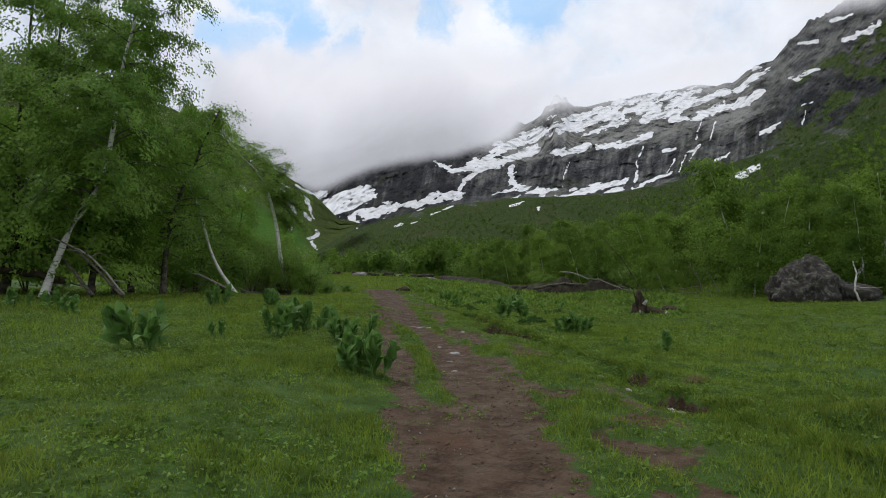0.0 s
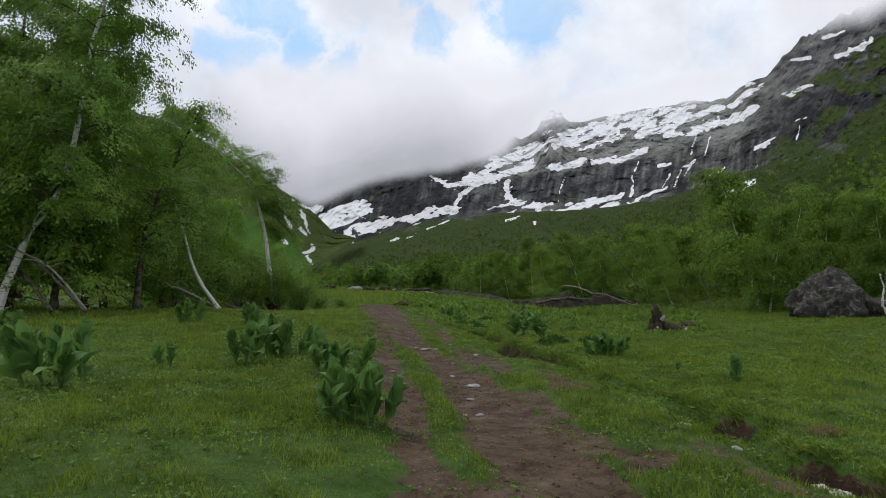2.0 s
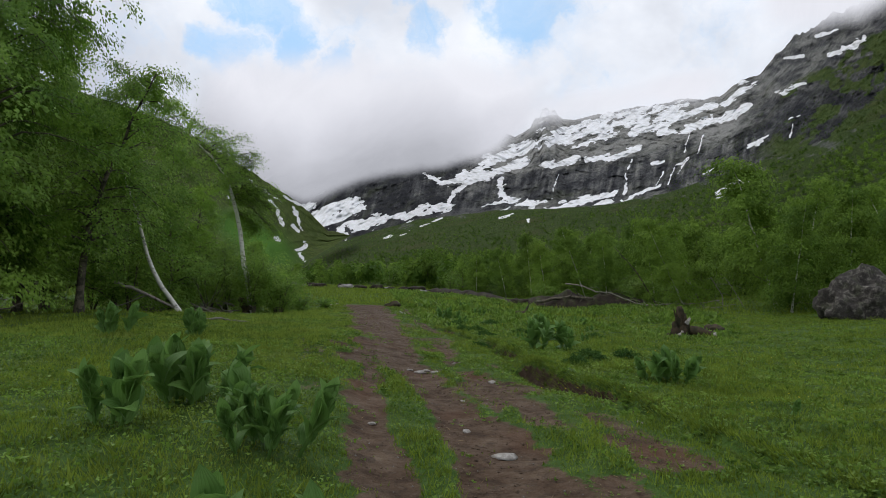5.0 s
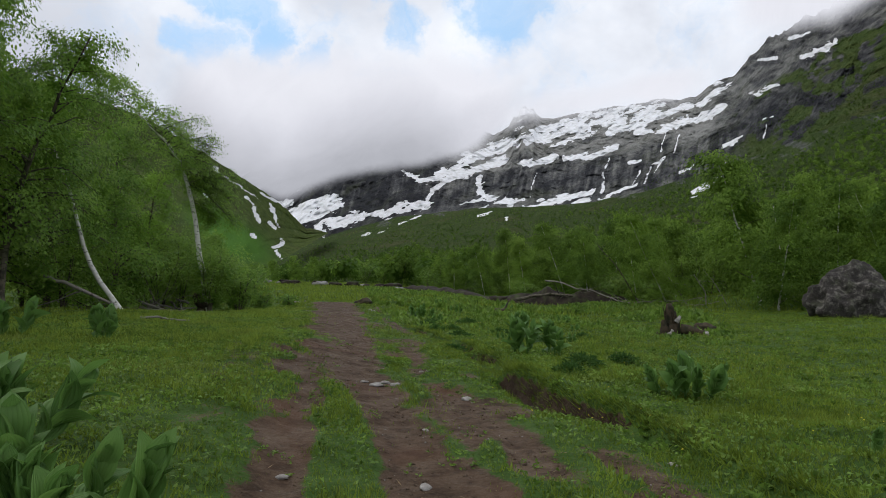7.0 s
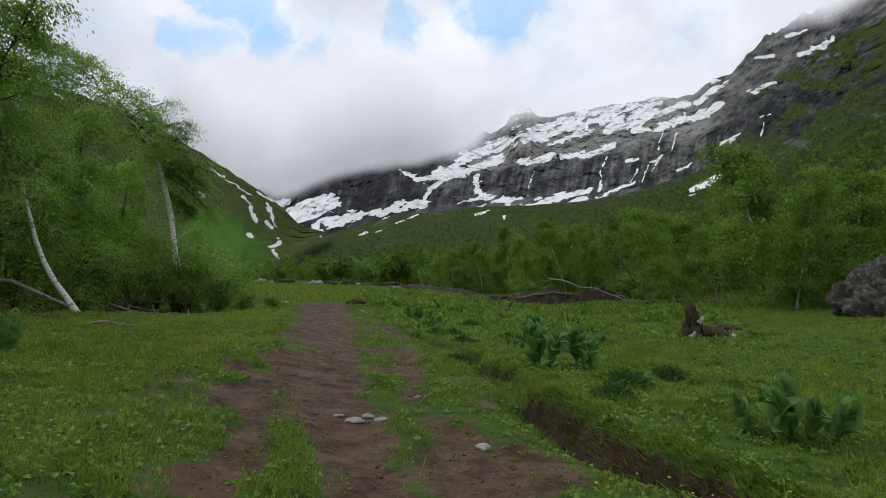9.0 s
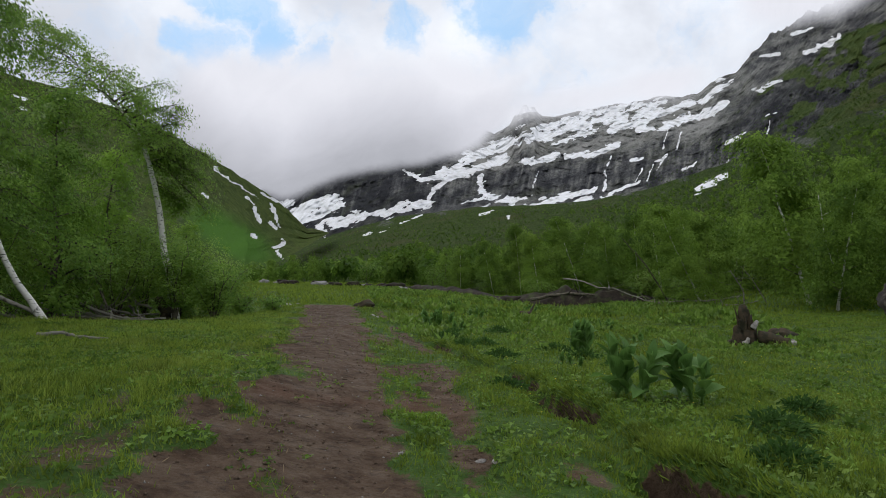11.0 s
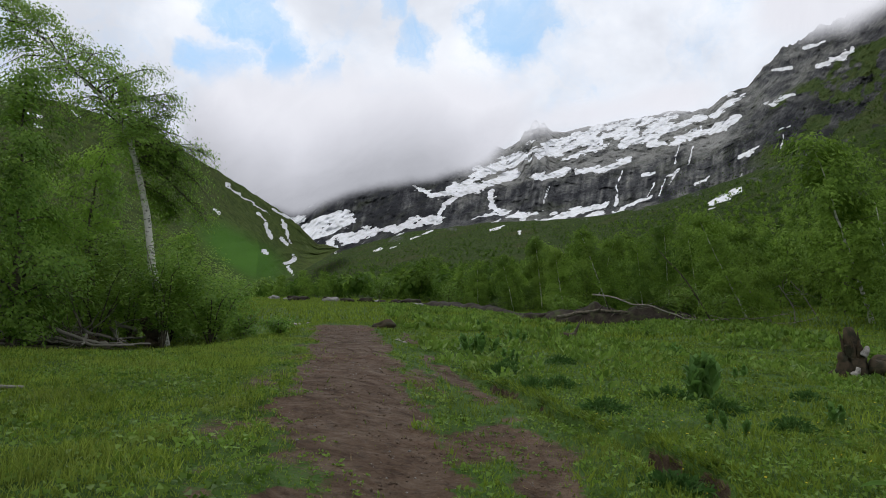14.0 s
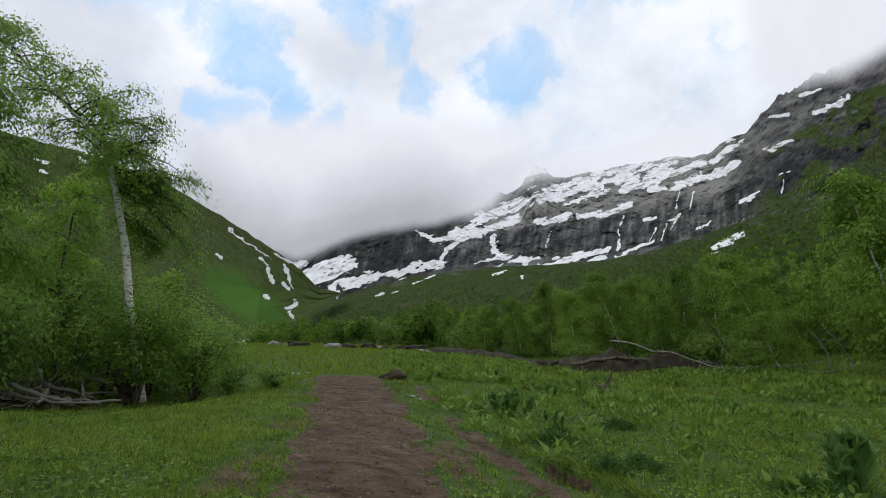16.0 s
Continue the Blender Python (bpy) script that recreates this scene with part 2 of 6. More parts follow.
MAT_LITTER = leaf_material("dead_stalks", (0.10, 0.070, 0.040), (0.30, 0.230, 0.140), 0.8, 0.1, 0.6, (0.20, 0.15, 0.08))
MAT_FLOWER = leaf_material("yellow_petals", (0.55, 0.42, 0.03), (0.75, 0.62, 0.06), 0.5, 0.1, 0.5, (0.70, 0.60, 0.10))
MAT_BUSH = leaf_material("willow_leaves", (0.080, 0.150, 0.020), (0.160, 0.265, 0.040), 0.5, 0.15, 0.2)
MAT_BIRCH_BARK = bark_material("birch_bark", (0.72, 0.69, 0.64), (0.055, 0.046, 0.040), 0.56)
MAT_DARK_BARK = bark_material("dark_bark", (0.125, 0.100, 0.080), (0.035, 0.028, 0.024), 0.45)
MAT_DEAD_WOOD = bark_material("weathered_wood", (0.255, 0.232, 0.205), (0.085, 0.070, 0.058), 0.54)
MAT_ROT = bark_material("rotten_wood", (0.050, 0.028, 0.019), (0.015, 0.010, 0.008), 0.48)
MAT_PALE_STONE = stone_material("pale_stone", (0.15, 0.135, 0.12), (0.30, 0.28, 0.255), (0.50, 0.48, 0.45), 0.0, 9.0)
MAT_BLEACHED = stone_material("bleached_wood", (0.36, 0.34, 0.31), (0.52, 0.50, 0.47), (0.68, 0.66, 0.63), 0.0, 9.0)
MAT_BOULDER = stone_material("lichened_rock", (0.012, 0.010, 0.009), (0.036, 0.032, 0.028), (0.20, 0.185, 0.16), 0.2, 3.4)
MAT_DEBRIS = stone_material("earthy_rock", (0.009, 0.006, 0.004), (0.021, 0.015, 0.010), (0.065, 0.052, 0.038), 0.55, 1.6)
MAT_RIGHT = slope_material("mountain_wall", (0.040, 0.070, 0.018), (0.080, 0.105, 0.030))
MAT_FOOT = slope_material("wooded_slope", (0.029, 0.051, 0.012), (0.060, 0.088, 0.023))
MAT_LEFT = slope_material("grassy_hill", (0.050, 0.078, 0.018), (0.105, 0.140, 0.034))


def veratrum_material():
    m, n = material("pleated_leaf")
    geo = n.add("ShaderNodeNewGeometry")
    uv = n.add("ShaderNodeAttribute", attribute_name="across").outputs["Fac"]
    r = n.add("ShaderNodeObjectInfo").outputs["Random"]
    pleat = n.math("ABSOLUTE", n.math("SINE", n.math("MULTIPLY", uv, 24.0)))
    c = n.mix(r, (0.050, 0.122, 0.024), (0.128, 0.245, 0.050))
    c = n.mix(n.math("MULTIPLY", n.smooth(pleat, 0.0, 0.35), 0.45), n.mix(0.5, c, (0.14, 0.25, 0.065)), c)
    c = n.mix(n.math("MULTIPLY", n.smooth(n.noise(geo.outputs["Position"], 30.0, 3.0), 0.6, 0.75), 0.3), c, (0.11, 0.14, 0.04))
    tr = n.add("ShaderNodeHueSaturation", {"Value": 1.4, "Color": c}).outputs[0]
    finish(n, c, 0.5, 0.22, pleat, 0.5, 0.006, translucent=tr)
    return m


MAT_VERATRUM = veratrum_material()
MAT_GROUND_CLOD = stone_material("mud_clod", (0.060, 0.040, 0.027), (0.110, 0.076, 0.052), (0.180, 0.135, 0.098), 0.0, 12.0)
MAT_GREY_STONE = stone_material("grey_stone", (0.12, 0.115, 0.105), (0.22, 0.21, 0.195), (0.36, 0.345, 0.32), 0.1, 1.5)
MAT_SCRUB = leaf_material("ledge_scrub", (0.030, 0.056, 0.010), (0.075, 0.125, 0.020), 0.6, 0.05, 0.02, (0.09, 0.10, 0.025), 0.0, 0.5)

# ---- geometry helpers ----
RNG = np.random.default_rng(7)


def hash01(ix, iy, seed):
    h = (ix.astype(np.int64) * 374761393 + iy.astype(np.int64) * 668265263 + seed * 974711) & 0x7FFFFFFF
    h = ((h ^ (h >> 13)) * 1274126177) & 0x7FFFFFFF
    return ((h ^ (h >> 16)) & 0xFFFF) / 65535.0


def vnoise(x, y, seed=0):
    """Smooth noise from 0 to 1 on arrays."""
    x, y = np.asarray(x, float), np.asarray(y, float)
    ix, iy = np.floor(x), np.floor(y)
    fx, fy = x - ix, y - iy
    fx, fy = fx * fx * (3 - 2 * fx), fy * fy * (3 - 2 * fy)
    a, b = hash01(ix, iy, seed), hash01(ix + 1, iy, seed)
    c, d = hash01(ix, iy + 1, seed), hash01(ix + 1, iy + 1, seed)
    return (a * (1 - fx) + b * fx) * (1 - fy) + (c * (1 - fx) + d * fx) * fy


def fbm(x, y, seed=0, octaves=5, rough=0.5):
    x, y = np.asarray(x, float), np.asarray(y, float)
    s, amp, tot = 0.0, 1.0, 0.0
    for k in range(octaves):
        s = s + amp * vnoise(x * 2 ** k + 13.7 * k, y * 2 ** k - 7.3 * k, seed + k)
        tot += amp
        amp *= rough
    return s / tot


def sstep(x, a, b):
    t = np.clip((np.asarray(x, float) - a) / (b - a), 0, 1)
    return t * t * (3 - 2 * t)


def mesh_from(name, verts, faces, mat, smooth=False, attrs=None):
    """A mesh out of arrays: vertices (n, 3), faces (m, 3 or 4)."""
    verts, faces = np.asarray(verts, np.float32), np.asarray(faces, np.int32)
    k = faces.shape[1]
    me = bpy.data.meshes.new(name)
    me.vertices.add(len(verts))
    me.vertices.foreach_set("co", verts.ravel())
    me.loops.add(faces.size)
    me.loops.foreach_set("vertex_index", faces.ravel())
    me.polygons.add(len(faces))
    me.polygons.foreach_set("loop_start", np.arange(0, faces.size, k, dtype=np.int32))
    if smooth:
        me.polygons.foreach_set("use_smooth", np.ones(len(faces), bool))
    for key, val in (attrs or {}).items():
        me.attributes.new(key, "FLOAT", "POINT").data.foreach_set("value", np.asarray(val, np.float32).ravel())
    me.materials.append(mat)
    me.update(calc_edges=True)
    me.validate()
    return me


def child(name, me, parent, label="", m=None):
    ob = new(name, me)
    ob.parent = parent
    if m is not None:
        ob.matrix_basis = m
    if label:
        ob["label"] = label
    return ob


def grid_faces(nr, nc):
    i = np.arange(nr * nc).reshape(nr, nc)
    return np.stack([i[:-1, :-1], i[:-1, 1:], i[1:, 1:], i[1:, :-1]], -1).reshape(-1, 4)


def tube(pts, radii, sides=7, rough=0.0, seed=0):
    """A tapered tube along points; returns vertices and quads."""
    pts = np.asarray(pts, float)
    tan = np.gradient(pts, axis=0)
    tan /= np.linalg.norm(tan, axis=1, keepdims=True) + 1e-9
    up = np.where(np.abs(tan[:, 2:3]) > 0.9, np.array([[1.0, 0, 0]]), np.array([[0, 0, 1.0]]))
    a = np.cross(tan, up)
    a /= np.linalg.norm(a, axis=1, keepdims=True) + 1e-9
    b = np.cross(tan, a)
    th = np.linspace(0, 2 * np.pi, sides, endpoint=False)
    r = np.asarray(radii, float)[:, None] * np.ones((1, sides))
    if rough:
        r = r * (1 + rough * (np.random.default_rng(seed).random(r.shape) - 0.5))
    v = pts[:, None] + r[..., None] * (np.cos(th)[None, :, None] * a[:, None] + np.sin(th)[None, :, None] * b[:, None])
    n = len(pts)
    i = np.arange(n * sides).reshape(n, sides)
    f = np.stack([i[:-1], np.roll(i[:-1], -1, 1), np.roll(i[1:], -1, 1), i[1:]], -1).reshape(-1, 4)
    caps = []
    for row in (i[0][::-1], i[-1]):
        for k in range(1, sides - 1, 2):
            caps.append([row[0], row[k], row[min(k + 1, sides - 1)], row[min(k + 2, sides - 1)] if k + 2 < sides else row[0]])
    caps = [c for c in caps if len(set(c)) == 4]
    return v.reshape(-1, 3), np.vstack([f, np.array(caps, int).reshape(-1, 4)]) if caps else f


def join(parts):
    vs, fs, off = [], [], 0
    for v, f in parts:
        vs.append(v)
        fs.append(f + off)
        off += len(v)
    return np.vstack(vs), np.vstack(fs)


def leaves(c, d, length, width, rng, droop=0.15, face=None, tri=False):
    """Leaf blades at c pointing along d: four corners each, or three for small far ones. face: the way the blades are turned to the light."""
    n = len(c)
    if face is not None:
        face = face / (np.linalg.norm(face, axis=1, keepdims=True) + 1e-9) + rng.normal(scale=0.32, size=(n, 3))
        face = face / (np.linalg.norm(face, axis=1, keepdims=True) + 1e-9)
        d = d - face * (d * face).sum(1, keepdims=True)
    d = d / (np.linalg.norm(d, axis=1, keepdims=True) + 1e-9)
    s = np.cross(d, rng.normal(size=(n, 3)) if face is None else face)
    s /= np.linalg.norm(s, axis=1, keepdims=True) + 1e-9
    L, W = np.broadcast_to(length, n)[:, None], np.broadcast_to(width, n)[:, None]
    mid = c + d * L * 0.45
    tip = c + d * L
    tip[:, 2] -= droop * L[:, 0]
    if tri:
        return np.stack([c - s * W / 2, c + s * W / 2, tip], 1).reshape(-1, 3), np.arange(3 * n).reshape(n, 3)
    v = np.stack([c, mid + s * W / 2, tip, mid - s * W / 2], 1).reshape(-1, 3)
    return v, np.arange(4 * n).reshape(n, 4)


def spline(pts, n):
    """Points along a smooth curve through the given ones."""
    p = np.asarray(pts, float)
    p = np.vstack([2 * p[0] - p[1], p, 2 * p[-1] - p[-2]])
    out = []
    m = len(p) - 3
    for t in np.linspace(0, m - 1e-6, n):
        i = int(t)
        u = t - i
        a, b, c, d = p[i:i + 4]
        out.append(0.5 * (2 * b + (c - a) * u + (2 * a - 5 * b + 4 * c - d) * u * u + (3 * b - a - 3 * c + d) * u ** 3))
    return np.array(out)


# ---- the ground ----
def lane(y, stations):
    ys, xs = zip(*stations)
    return np.interp(y, ys, xs)


LEFT_EDGE = ((2, 0.55), (4.8, 0.33), (8.1, -0.03), (12.5, -0.66), (17, -1.5), (20, -2.1), (22.4, -1.85), (27, -2.5), (30, -2.8), (38.5, -4.1), (44, -5.2))
RIGHT_EDGE = ((2, 1.95), (4.8, 1.75), (8.1, 1.6), (12.5, 1.23), (16.2, 0.42), (18.6, 0.1), (22.4, -0.3), (28.4, -0.89), (30, -1.1), (38.5, -2.0), (44, -2.9))
MEDIAN = ((7, 0.75), (8.5, 0.5), (12.5, 0.12), (16.2, -0.38), (20.5, -1.25), (23, -1.7))
SIDE_TRACK = ((12, 1.55), (14, 1.4), (16, 1.15), (20, 0.5), (27, 0.25), (33.3, -0.6), (41.8, -1.5))
DITCH = ((3, 4.3), (5.3, 3.85), (7, 3.55), (9, 3.35), (11, 3.3), (12.6, 3.1), (14.5, 2.7), (16.9, 2.2), (21.4, 1.65), (23.5, 1.4), (25.7, 1.15), (29.5, 0.3), (33, -0.2))


GULLY = ((4, 0.0), (7.4, 0.05), (8.1, 0.75), (9.4, 0.85), (10.4, 0.4), (11.4, 0.12), (13.4, 0.12), (14.2, 0.6), (16, 0.85), (18.5, 0.85), (19.6, 0.4), (21, 0.65), (23, 0.6), (24.5, 0.4), (26, 0.3), (29, 0.45), (33, 0))


def ditch_depth(x, y):
    """The gully: how deep, its raised lip, and how bare its side is."""
    c = lane(y, DITCH) + 0.30 * (fbm(y * 0.8, y * 0 + 3.0, 41) - 0.5) * 2
    w = (0.17 + 0.08 * vnoise(y * 0.7, y * 0, 42)) * (1 - 0.35 * sstep(y, 18, 26))
    here = lane(y, GULLY) * (0.30 + 1.0 * sstep(fbm(y * 1.0, y * 0 + 7.0, 43, 3), 0.34, 0.60))
    deep = 0.05 + 0.21 * here
    deep = deep * sstep(y, 2.5, 5) * (1 - sstep(y, 27, 33))
    s = (x - c) / w
    prof = np.where(s < 0, np.exp(-(s / 1.7) ** 2), 1 - sstep(s, 0.25, 0.95))
    lip = 0.09 * np.exp(-((s - 1.7) / 0.9) ** 2) * here
    bare = sstep(s, -0.25, 0.2) * (1 - sstep(s, 0.62, 1.0)) * sstep(here + 1.5 * (fbm(y * 1.9, x * 1.5, 48, 4, 0.65) - 0.5), 0.42, 0.70) * sstep(here, 0.18, 0.45) * (1 - sstep(y, 27, 33))
    return deep * prof, lip, bare


def mud_at(x, y):
    x, y = np.asarray(x, float), np.asarray(y, float)
    wob = 0.42 * (fbm(x * 1.3, y * 1.0, 5) - 0.5) + 0.40 * (fbm(x * 4.5, y * 3.5, 6, 4, 0.6) - 0.5)
    l, r = lane(y, LEFT_EDGE), lane(y, RIGHT_EDGE)
    main = sstep(np.minimum(x - l, r - x) + wob * 1.2, -0.20, 0.30)
    med = np.exp(-((x - lane(y, MEDIAN) + wob * 0.5) / (0.22 + 0.06 * np.sin(y))) ** 2) * sstep(y, 6.8, 9) * (1 - sstep(y, 15.5, 19.5)) * (0.55 + 0.6 * sstep(fbm(x * 1.5, y * 1.1, 19, 4, 0.6), 0.36, 0.56))
    main = main * (1 - np.clip((med + 0.8 * wob * med) * 1.3, 0, 1))
    tufts = sstep(fbm(x * 1.7, y * 1.2, 18, 5, 0.6), 0.50, 0.62) * sstep(y, 13, 16) * (1 - sstep(y, 21, 24)) * (1 - sstep(x - l, 0.5, 1.3))
    main = main * (1 - sstep(y, 42, 46)) * (1 - 0.85 * tufts)
    side = np.exp(-((x - lane(y, SIDE_TRACK) + wob * 0.5) / 0.30) ** 2) * sstep(fbm(x * 1.2, y * 0.7, 9), 0.36, 0.58) * sstep(y, 12, 14) * (1 - sstep(y, 40, 43))
    ditch = ditch_depth(x, y)[2]
    gap = x - r
    worn = 0.62 * sstep(fbm(x * 1.3, y * 0.8, 15, 5, 0.6), 0.46, 0.62) * sstep(gap, -0.2, 0.2) * (1 - sstep(gap, 0.9, 2.0)) * (1 - sstep(y, 26, 36))
    worn = np.maximum(worn, 0.5 * sstep(fbm(x * 1.5, y * 1.0, 16, 5, 0.6), 0.50, 0.64) * sstep(l - x, -0.1, 0.1) * (1 - sstep(l - x, 0.35, 0.9)) * sstep(y, 10, 16))
    clod = np.exp(-(((x + 2.05) / 0.5) ** 2 + ((y - 41.8) / 0.7) ** 2))
    return np.clip(np.maximum.reduce([main, side * 0.9, ditch, worn, clod]), 0, 1)


def lie(x, y):
    """The broad lie of the land."""
    left = 0.33 * sstep(-x, -0.35, 1.9) + 0.014 * np.clip(-x - 1.5, 0, 40)
    right = -0.09 * np.clip(x - 3, 0, 8) + 0.045 * np.clip(x - 11, 0, 10) + 0.05 * np.clip(x - 22, 0, 60)
    near = 0.55 + 0.45 * sstep(y, 4, 16)
    left = left - 0.48 * sstep(y, 29.0, 35.0) * (1 - sstep(y, 44, 54)) * sstep(-x, 4.5, 7.5) * (1 - sstep(-x, 15, 20))
    return left * near + right * (0.35 + 0.65 * sstep(y, 8, 26)) + 0.012 * np.clip(y - 60, 0, 90)


def ground_z(x, y):
    x, y = np.asarray(x, float), np.asarray(y, float)
    z = lie(x, y) + 0.10 * (fbm(x * 0.35, y * 0.35, 21, 4) - 0.5) * sstep(np.hypot(x, y - 10), 0, 6)
    far = 1 - sstep(np.hypot(x, y - 20), 40, 90)
    m = mud_at(x, y) * far
    z = z + far * (0.06 + 0.20 * sstep(x, 2.6, 4.5)) * (fbm(x * 1.6, y * 1.6, 22, 3) - 0.5) - 0.05 * m
    z = z + m * (0.020 * (fbm(x * 2.6, y * 1.6, 23, 3) - 0.5) * 2 + 0.024 * (fbm(x * 8, y * 7, 24, 3) - 0.5))
    dep, lip, _ = ditch_depth(x, y)
    return z - dep + lip


def spread_axis(lo, hi, step, far_lo, far_hi, grow=1.09):
    mid = list(np.arange(lo, hi, step))
    a, s = [], step
    p = lo
    while p > far_lo:
        s *= grow
        p -= s
        a.append(p)
    b, s = [], step
    p = mid[-1]
    while p < far_hi:
        s *= grow
        p += s
        b.append(p)
    return np.array(a[::-1] + mid + b)


gx = spread_axis(-3, 4.4, 0.062, -2500, 2500, 1.10)
gy = spread_axis(3.0, 30, 0.09, -2000, 3000, 1.08)
GX, GY = np.meshgrid(gx, gy)
GZ = ground_z(GX, GY)
# the second mask darkens the gully side: damp soil plus painted shade
ground = new("ground", mesh_from("ground", np.stack([GX, GY, GZ], -1).reshape(-1, 3), grid_faces(len(gy), len(gx)), MAT_GROUND, True, {"mud": mud_at(GX, GY), "peat": ditch_depth(GX, GY)[2]}))
tagged(ground, "green valley meadow with a trodden brown mud path and eroded gully", "ground", kind="structure")

# ---- far slopes: each runs from its foot on the valley floor to its crest ----
def slope_grid(us, foot, crest, rows, bend=1.0, rough=0.0, seed=0, amp=None):
    """Points of a slope. foot, crest: stations (u, v, distance); between them it climbs evenly."""
    us = np.asarray(us, float)
    fu, fv, fr = (np.interp(us, [s[0] for s in foot], [s[k] for s in foot]) for k in (0, 1, 2))
    cu, cv, cr = (np.interp(us, [s[0] for s in crest], [s[k] for s in crest]) for k in (0, 1, 2))
    w = np.linspace(0, 1, rows)[:, None]
    r = fr + (cr - fr) * w
    v = fv + (cv - fv) * w ** bend
    jag = (fbm(us * 0.045, us * 0, seed, 5, 0.6) - 0.5) * 2
    v = v - (amp if amp is not None else 0.0) * jag[None, :] * sstep(w, 0.6, 1.0)
    if rough:
        rel = fbm(us[None, :] * 0.022 + w * 0, w * 7 + us[None, :] * 0.004, seed + 3, 6, 0.6) - 0.5
        rel = rel + 0.34 * (fbm(us[None, :] * 0.11 + w * 3, w * 26 + us[None, :] * 0.03, seed + 5, 4, 0.6) - 0.5)
        slab = 0.0 if amp is None or np.ndim(amp) == 0 else np.abs(2 * fbm(us[None, :] * 0.035 - w * 5, w * 12 + us[None, :] * 0.016, seed + 8, 4, 0.55) - 1)
        rel = rel - 0.42 * slab ** 0.7 * (1 - 0.65 * sstep(us, 1320, 1420))[None, :]
        r = r * (1 + rough * rel * sstep(w, 0, 0.15))
    X = EYE[0] + (us[None, :] - 784) / FOC * r
    Y = EYE[1] + r
    Z = EYE[2] + (HOR - v) / FOC * r
    return np.broadcast_to(us[None, :], v.shape), v, w + 0 * v, X, Y, Z


def stroke(u, v, pts, width, ragged=0.6, seed=0):
    """How near a point lies to a streak through pts, 1 on it and 0 well off it."""
    best = np.full(np.shape(u), 1e9)
    wu = u + 9 * (fbm(u * 0.06, v * 0.06, seed, 3) - 0.5)
    wv = v + 9 * (fbm(u * 0.06, v * 0.06, seed + 9, 3) - 0.5)
    for (au, av), (bu, bv) in zip(pts[:-1], pts[1:]):
        du, dv = bu - au, bv - av
        t = np.clip(((wu - au) * du + (wv - av) * dv) / (du * du + dv * dv + 1e-9), 0, 1)
        best = np.minimum(best, np.hypot(wu - au - t * du, wv - av - t * dv))
    wid = width * (1 + ragged * (fbm(u * 0.12, v * 0.2, seed + 4, 3) - 0.5) * 2)
    return np.clip(1.15 - 0.55 * best / np.maximum(wid, 0.6), 0, 1.0)


def old_snow(u, v, lines, seed):
    """Snow in ragged tongues along lines; 1 where it lies."""
    s = np.zeros(np.shape(u))
    for k, (pts, width) in enumerate(lines):
        lo = np.min(np.array(pts), 0) - 4 * width - 12
        hi = np.max(np.array(pts), 0) + 4 * width + 12
        near = (u > lo[0]) & (u < hi[0]) & (v > lo[1]) & (v < hi[1])
        if near.any():
            s[near] = np.maximum(s[near], stroke(u[near], v[near], pts, width * (0.92 if width > 4 else 0.78), 0.75, seed + k))
    a, b = u * 0.94 - v * 0.34, v * 0.94 + u * 0.34
    carve = fbm(a * 0.038, b * 0.17, seed + 50, 5, 0.6) - 0.5
    fine = fbm(a * 0.20, b * 0.60, seed + 60, 3, 0.6) - 0.5
    return sstep(s * 1.05 + (1.8 * carve + 0.5 * fine) * sstep(s, 0.02, 0.35), 0.36, 0.86)


def slope_object(name, label, us, grid, mat, rock, snow, meadow, bands=0.5):
    U, V, W, X, Y, Z = grid
    me = mesh_from(name, np.stack([X, Y, Z], -1).reshape(-1, 3), grid_faces(*X.shape), mat, True, {"rock": rock, "snow": snow, "meadow": meadow, "bands": np.broadcast_to(bands, X.shape)})
    return tagged(new(name, me), label, "mountainside", kind="structure")


# the long rock wall, with its snow ledges and the head of the valley
WALL_FOOT = ((-300, 470, 2200), (480, 470, 2100), (560, 460, 1900), (640, 420, 1750), (760, 385, 1500), (900, 368, 1250), (1100, 356, 980), (1300, 312, 760), (1568, 215, 560), (1900, 110, 440), (2600, 20, 400))
WALL_CREST = ((-300, 380, 3400), (440, 350, 3300), (520, 300, 3200), (600, 200, 3100), (760, 165, 2800), (860, 190, 2400), (930, 222, 2150), (958, 204, 2090), (966, 186, 2070), (974, 184, 2060), (980, 168, 2050), (988, 166, 2040), (994, 172, 2035), (1002, 171, 2030), (1008, 182, 2015), (1018, 188, 2000), (1040, 186, 1950), (1100, 172, 1850), (1180, 158, 1700), (1230, 148, 1600),
              (1300, 144, 1430), (1340, 112, 1350), (1375, 98, 1270), (1405, 62, 1200), (1440, 34, 1130), (1500, -6, 1020), (1568, -45, 920), (1750, -190, 800), (2600, -420, 700))
us = np.concatenate([np.arange(-300, 520, 12), np.arange(520, 1620, 2.0), np.arange(1620, 2600, 14)])
wall = slope_grid(us, WALL_FOOT, WALL_CREST, 190, 0.95, 0.055, 61, 5.0 + 13.0 * sstep(us, 1370, 1440) )
U, V, W = wall[:3]
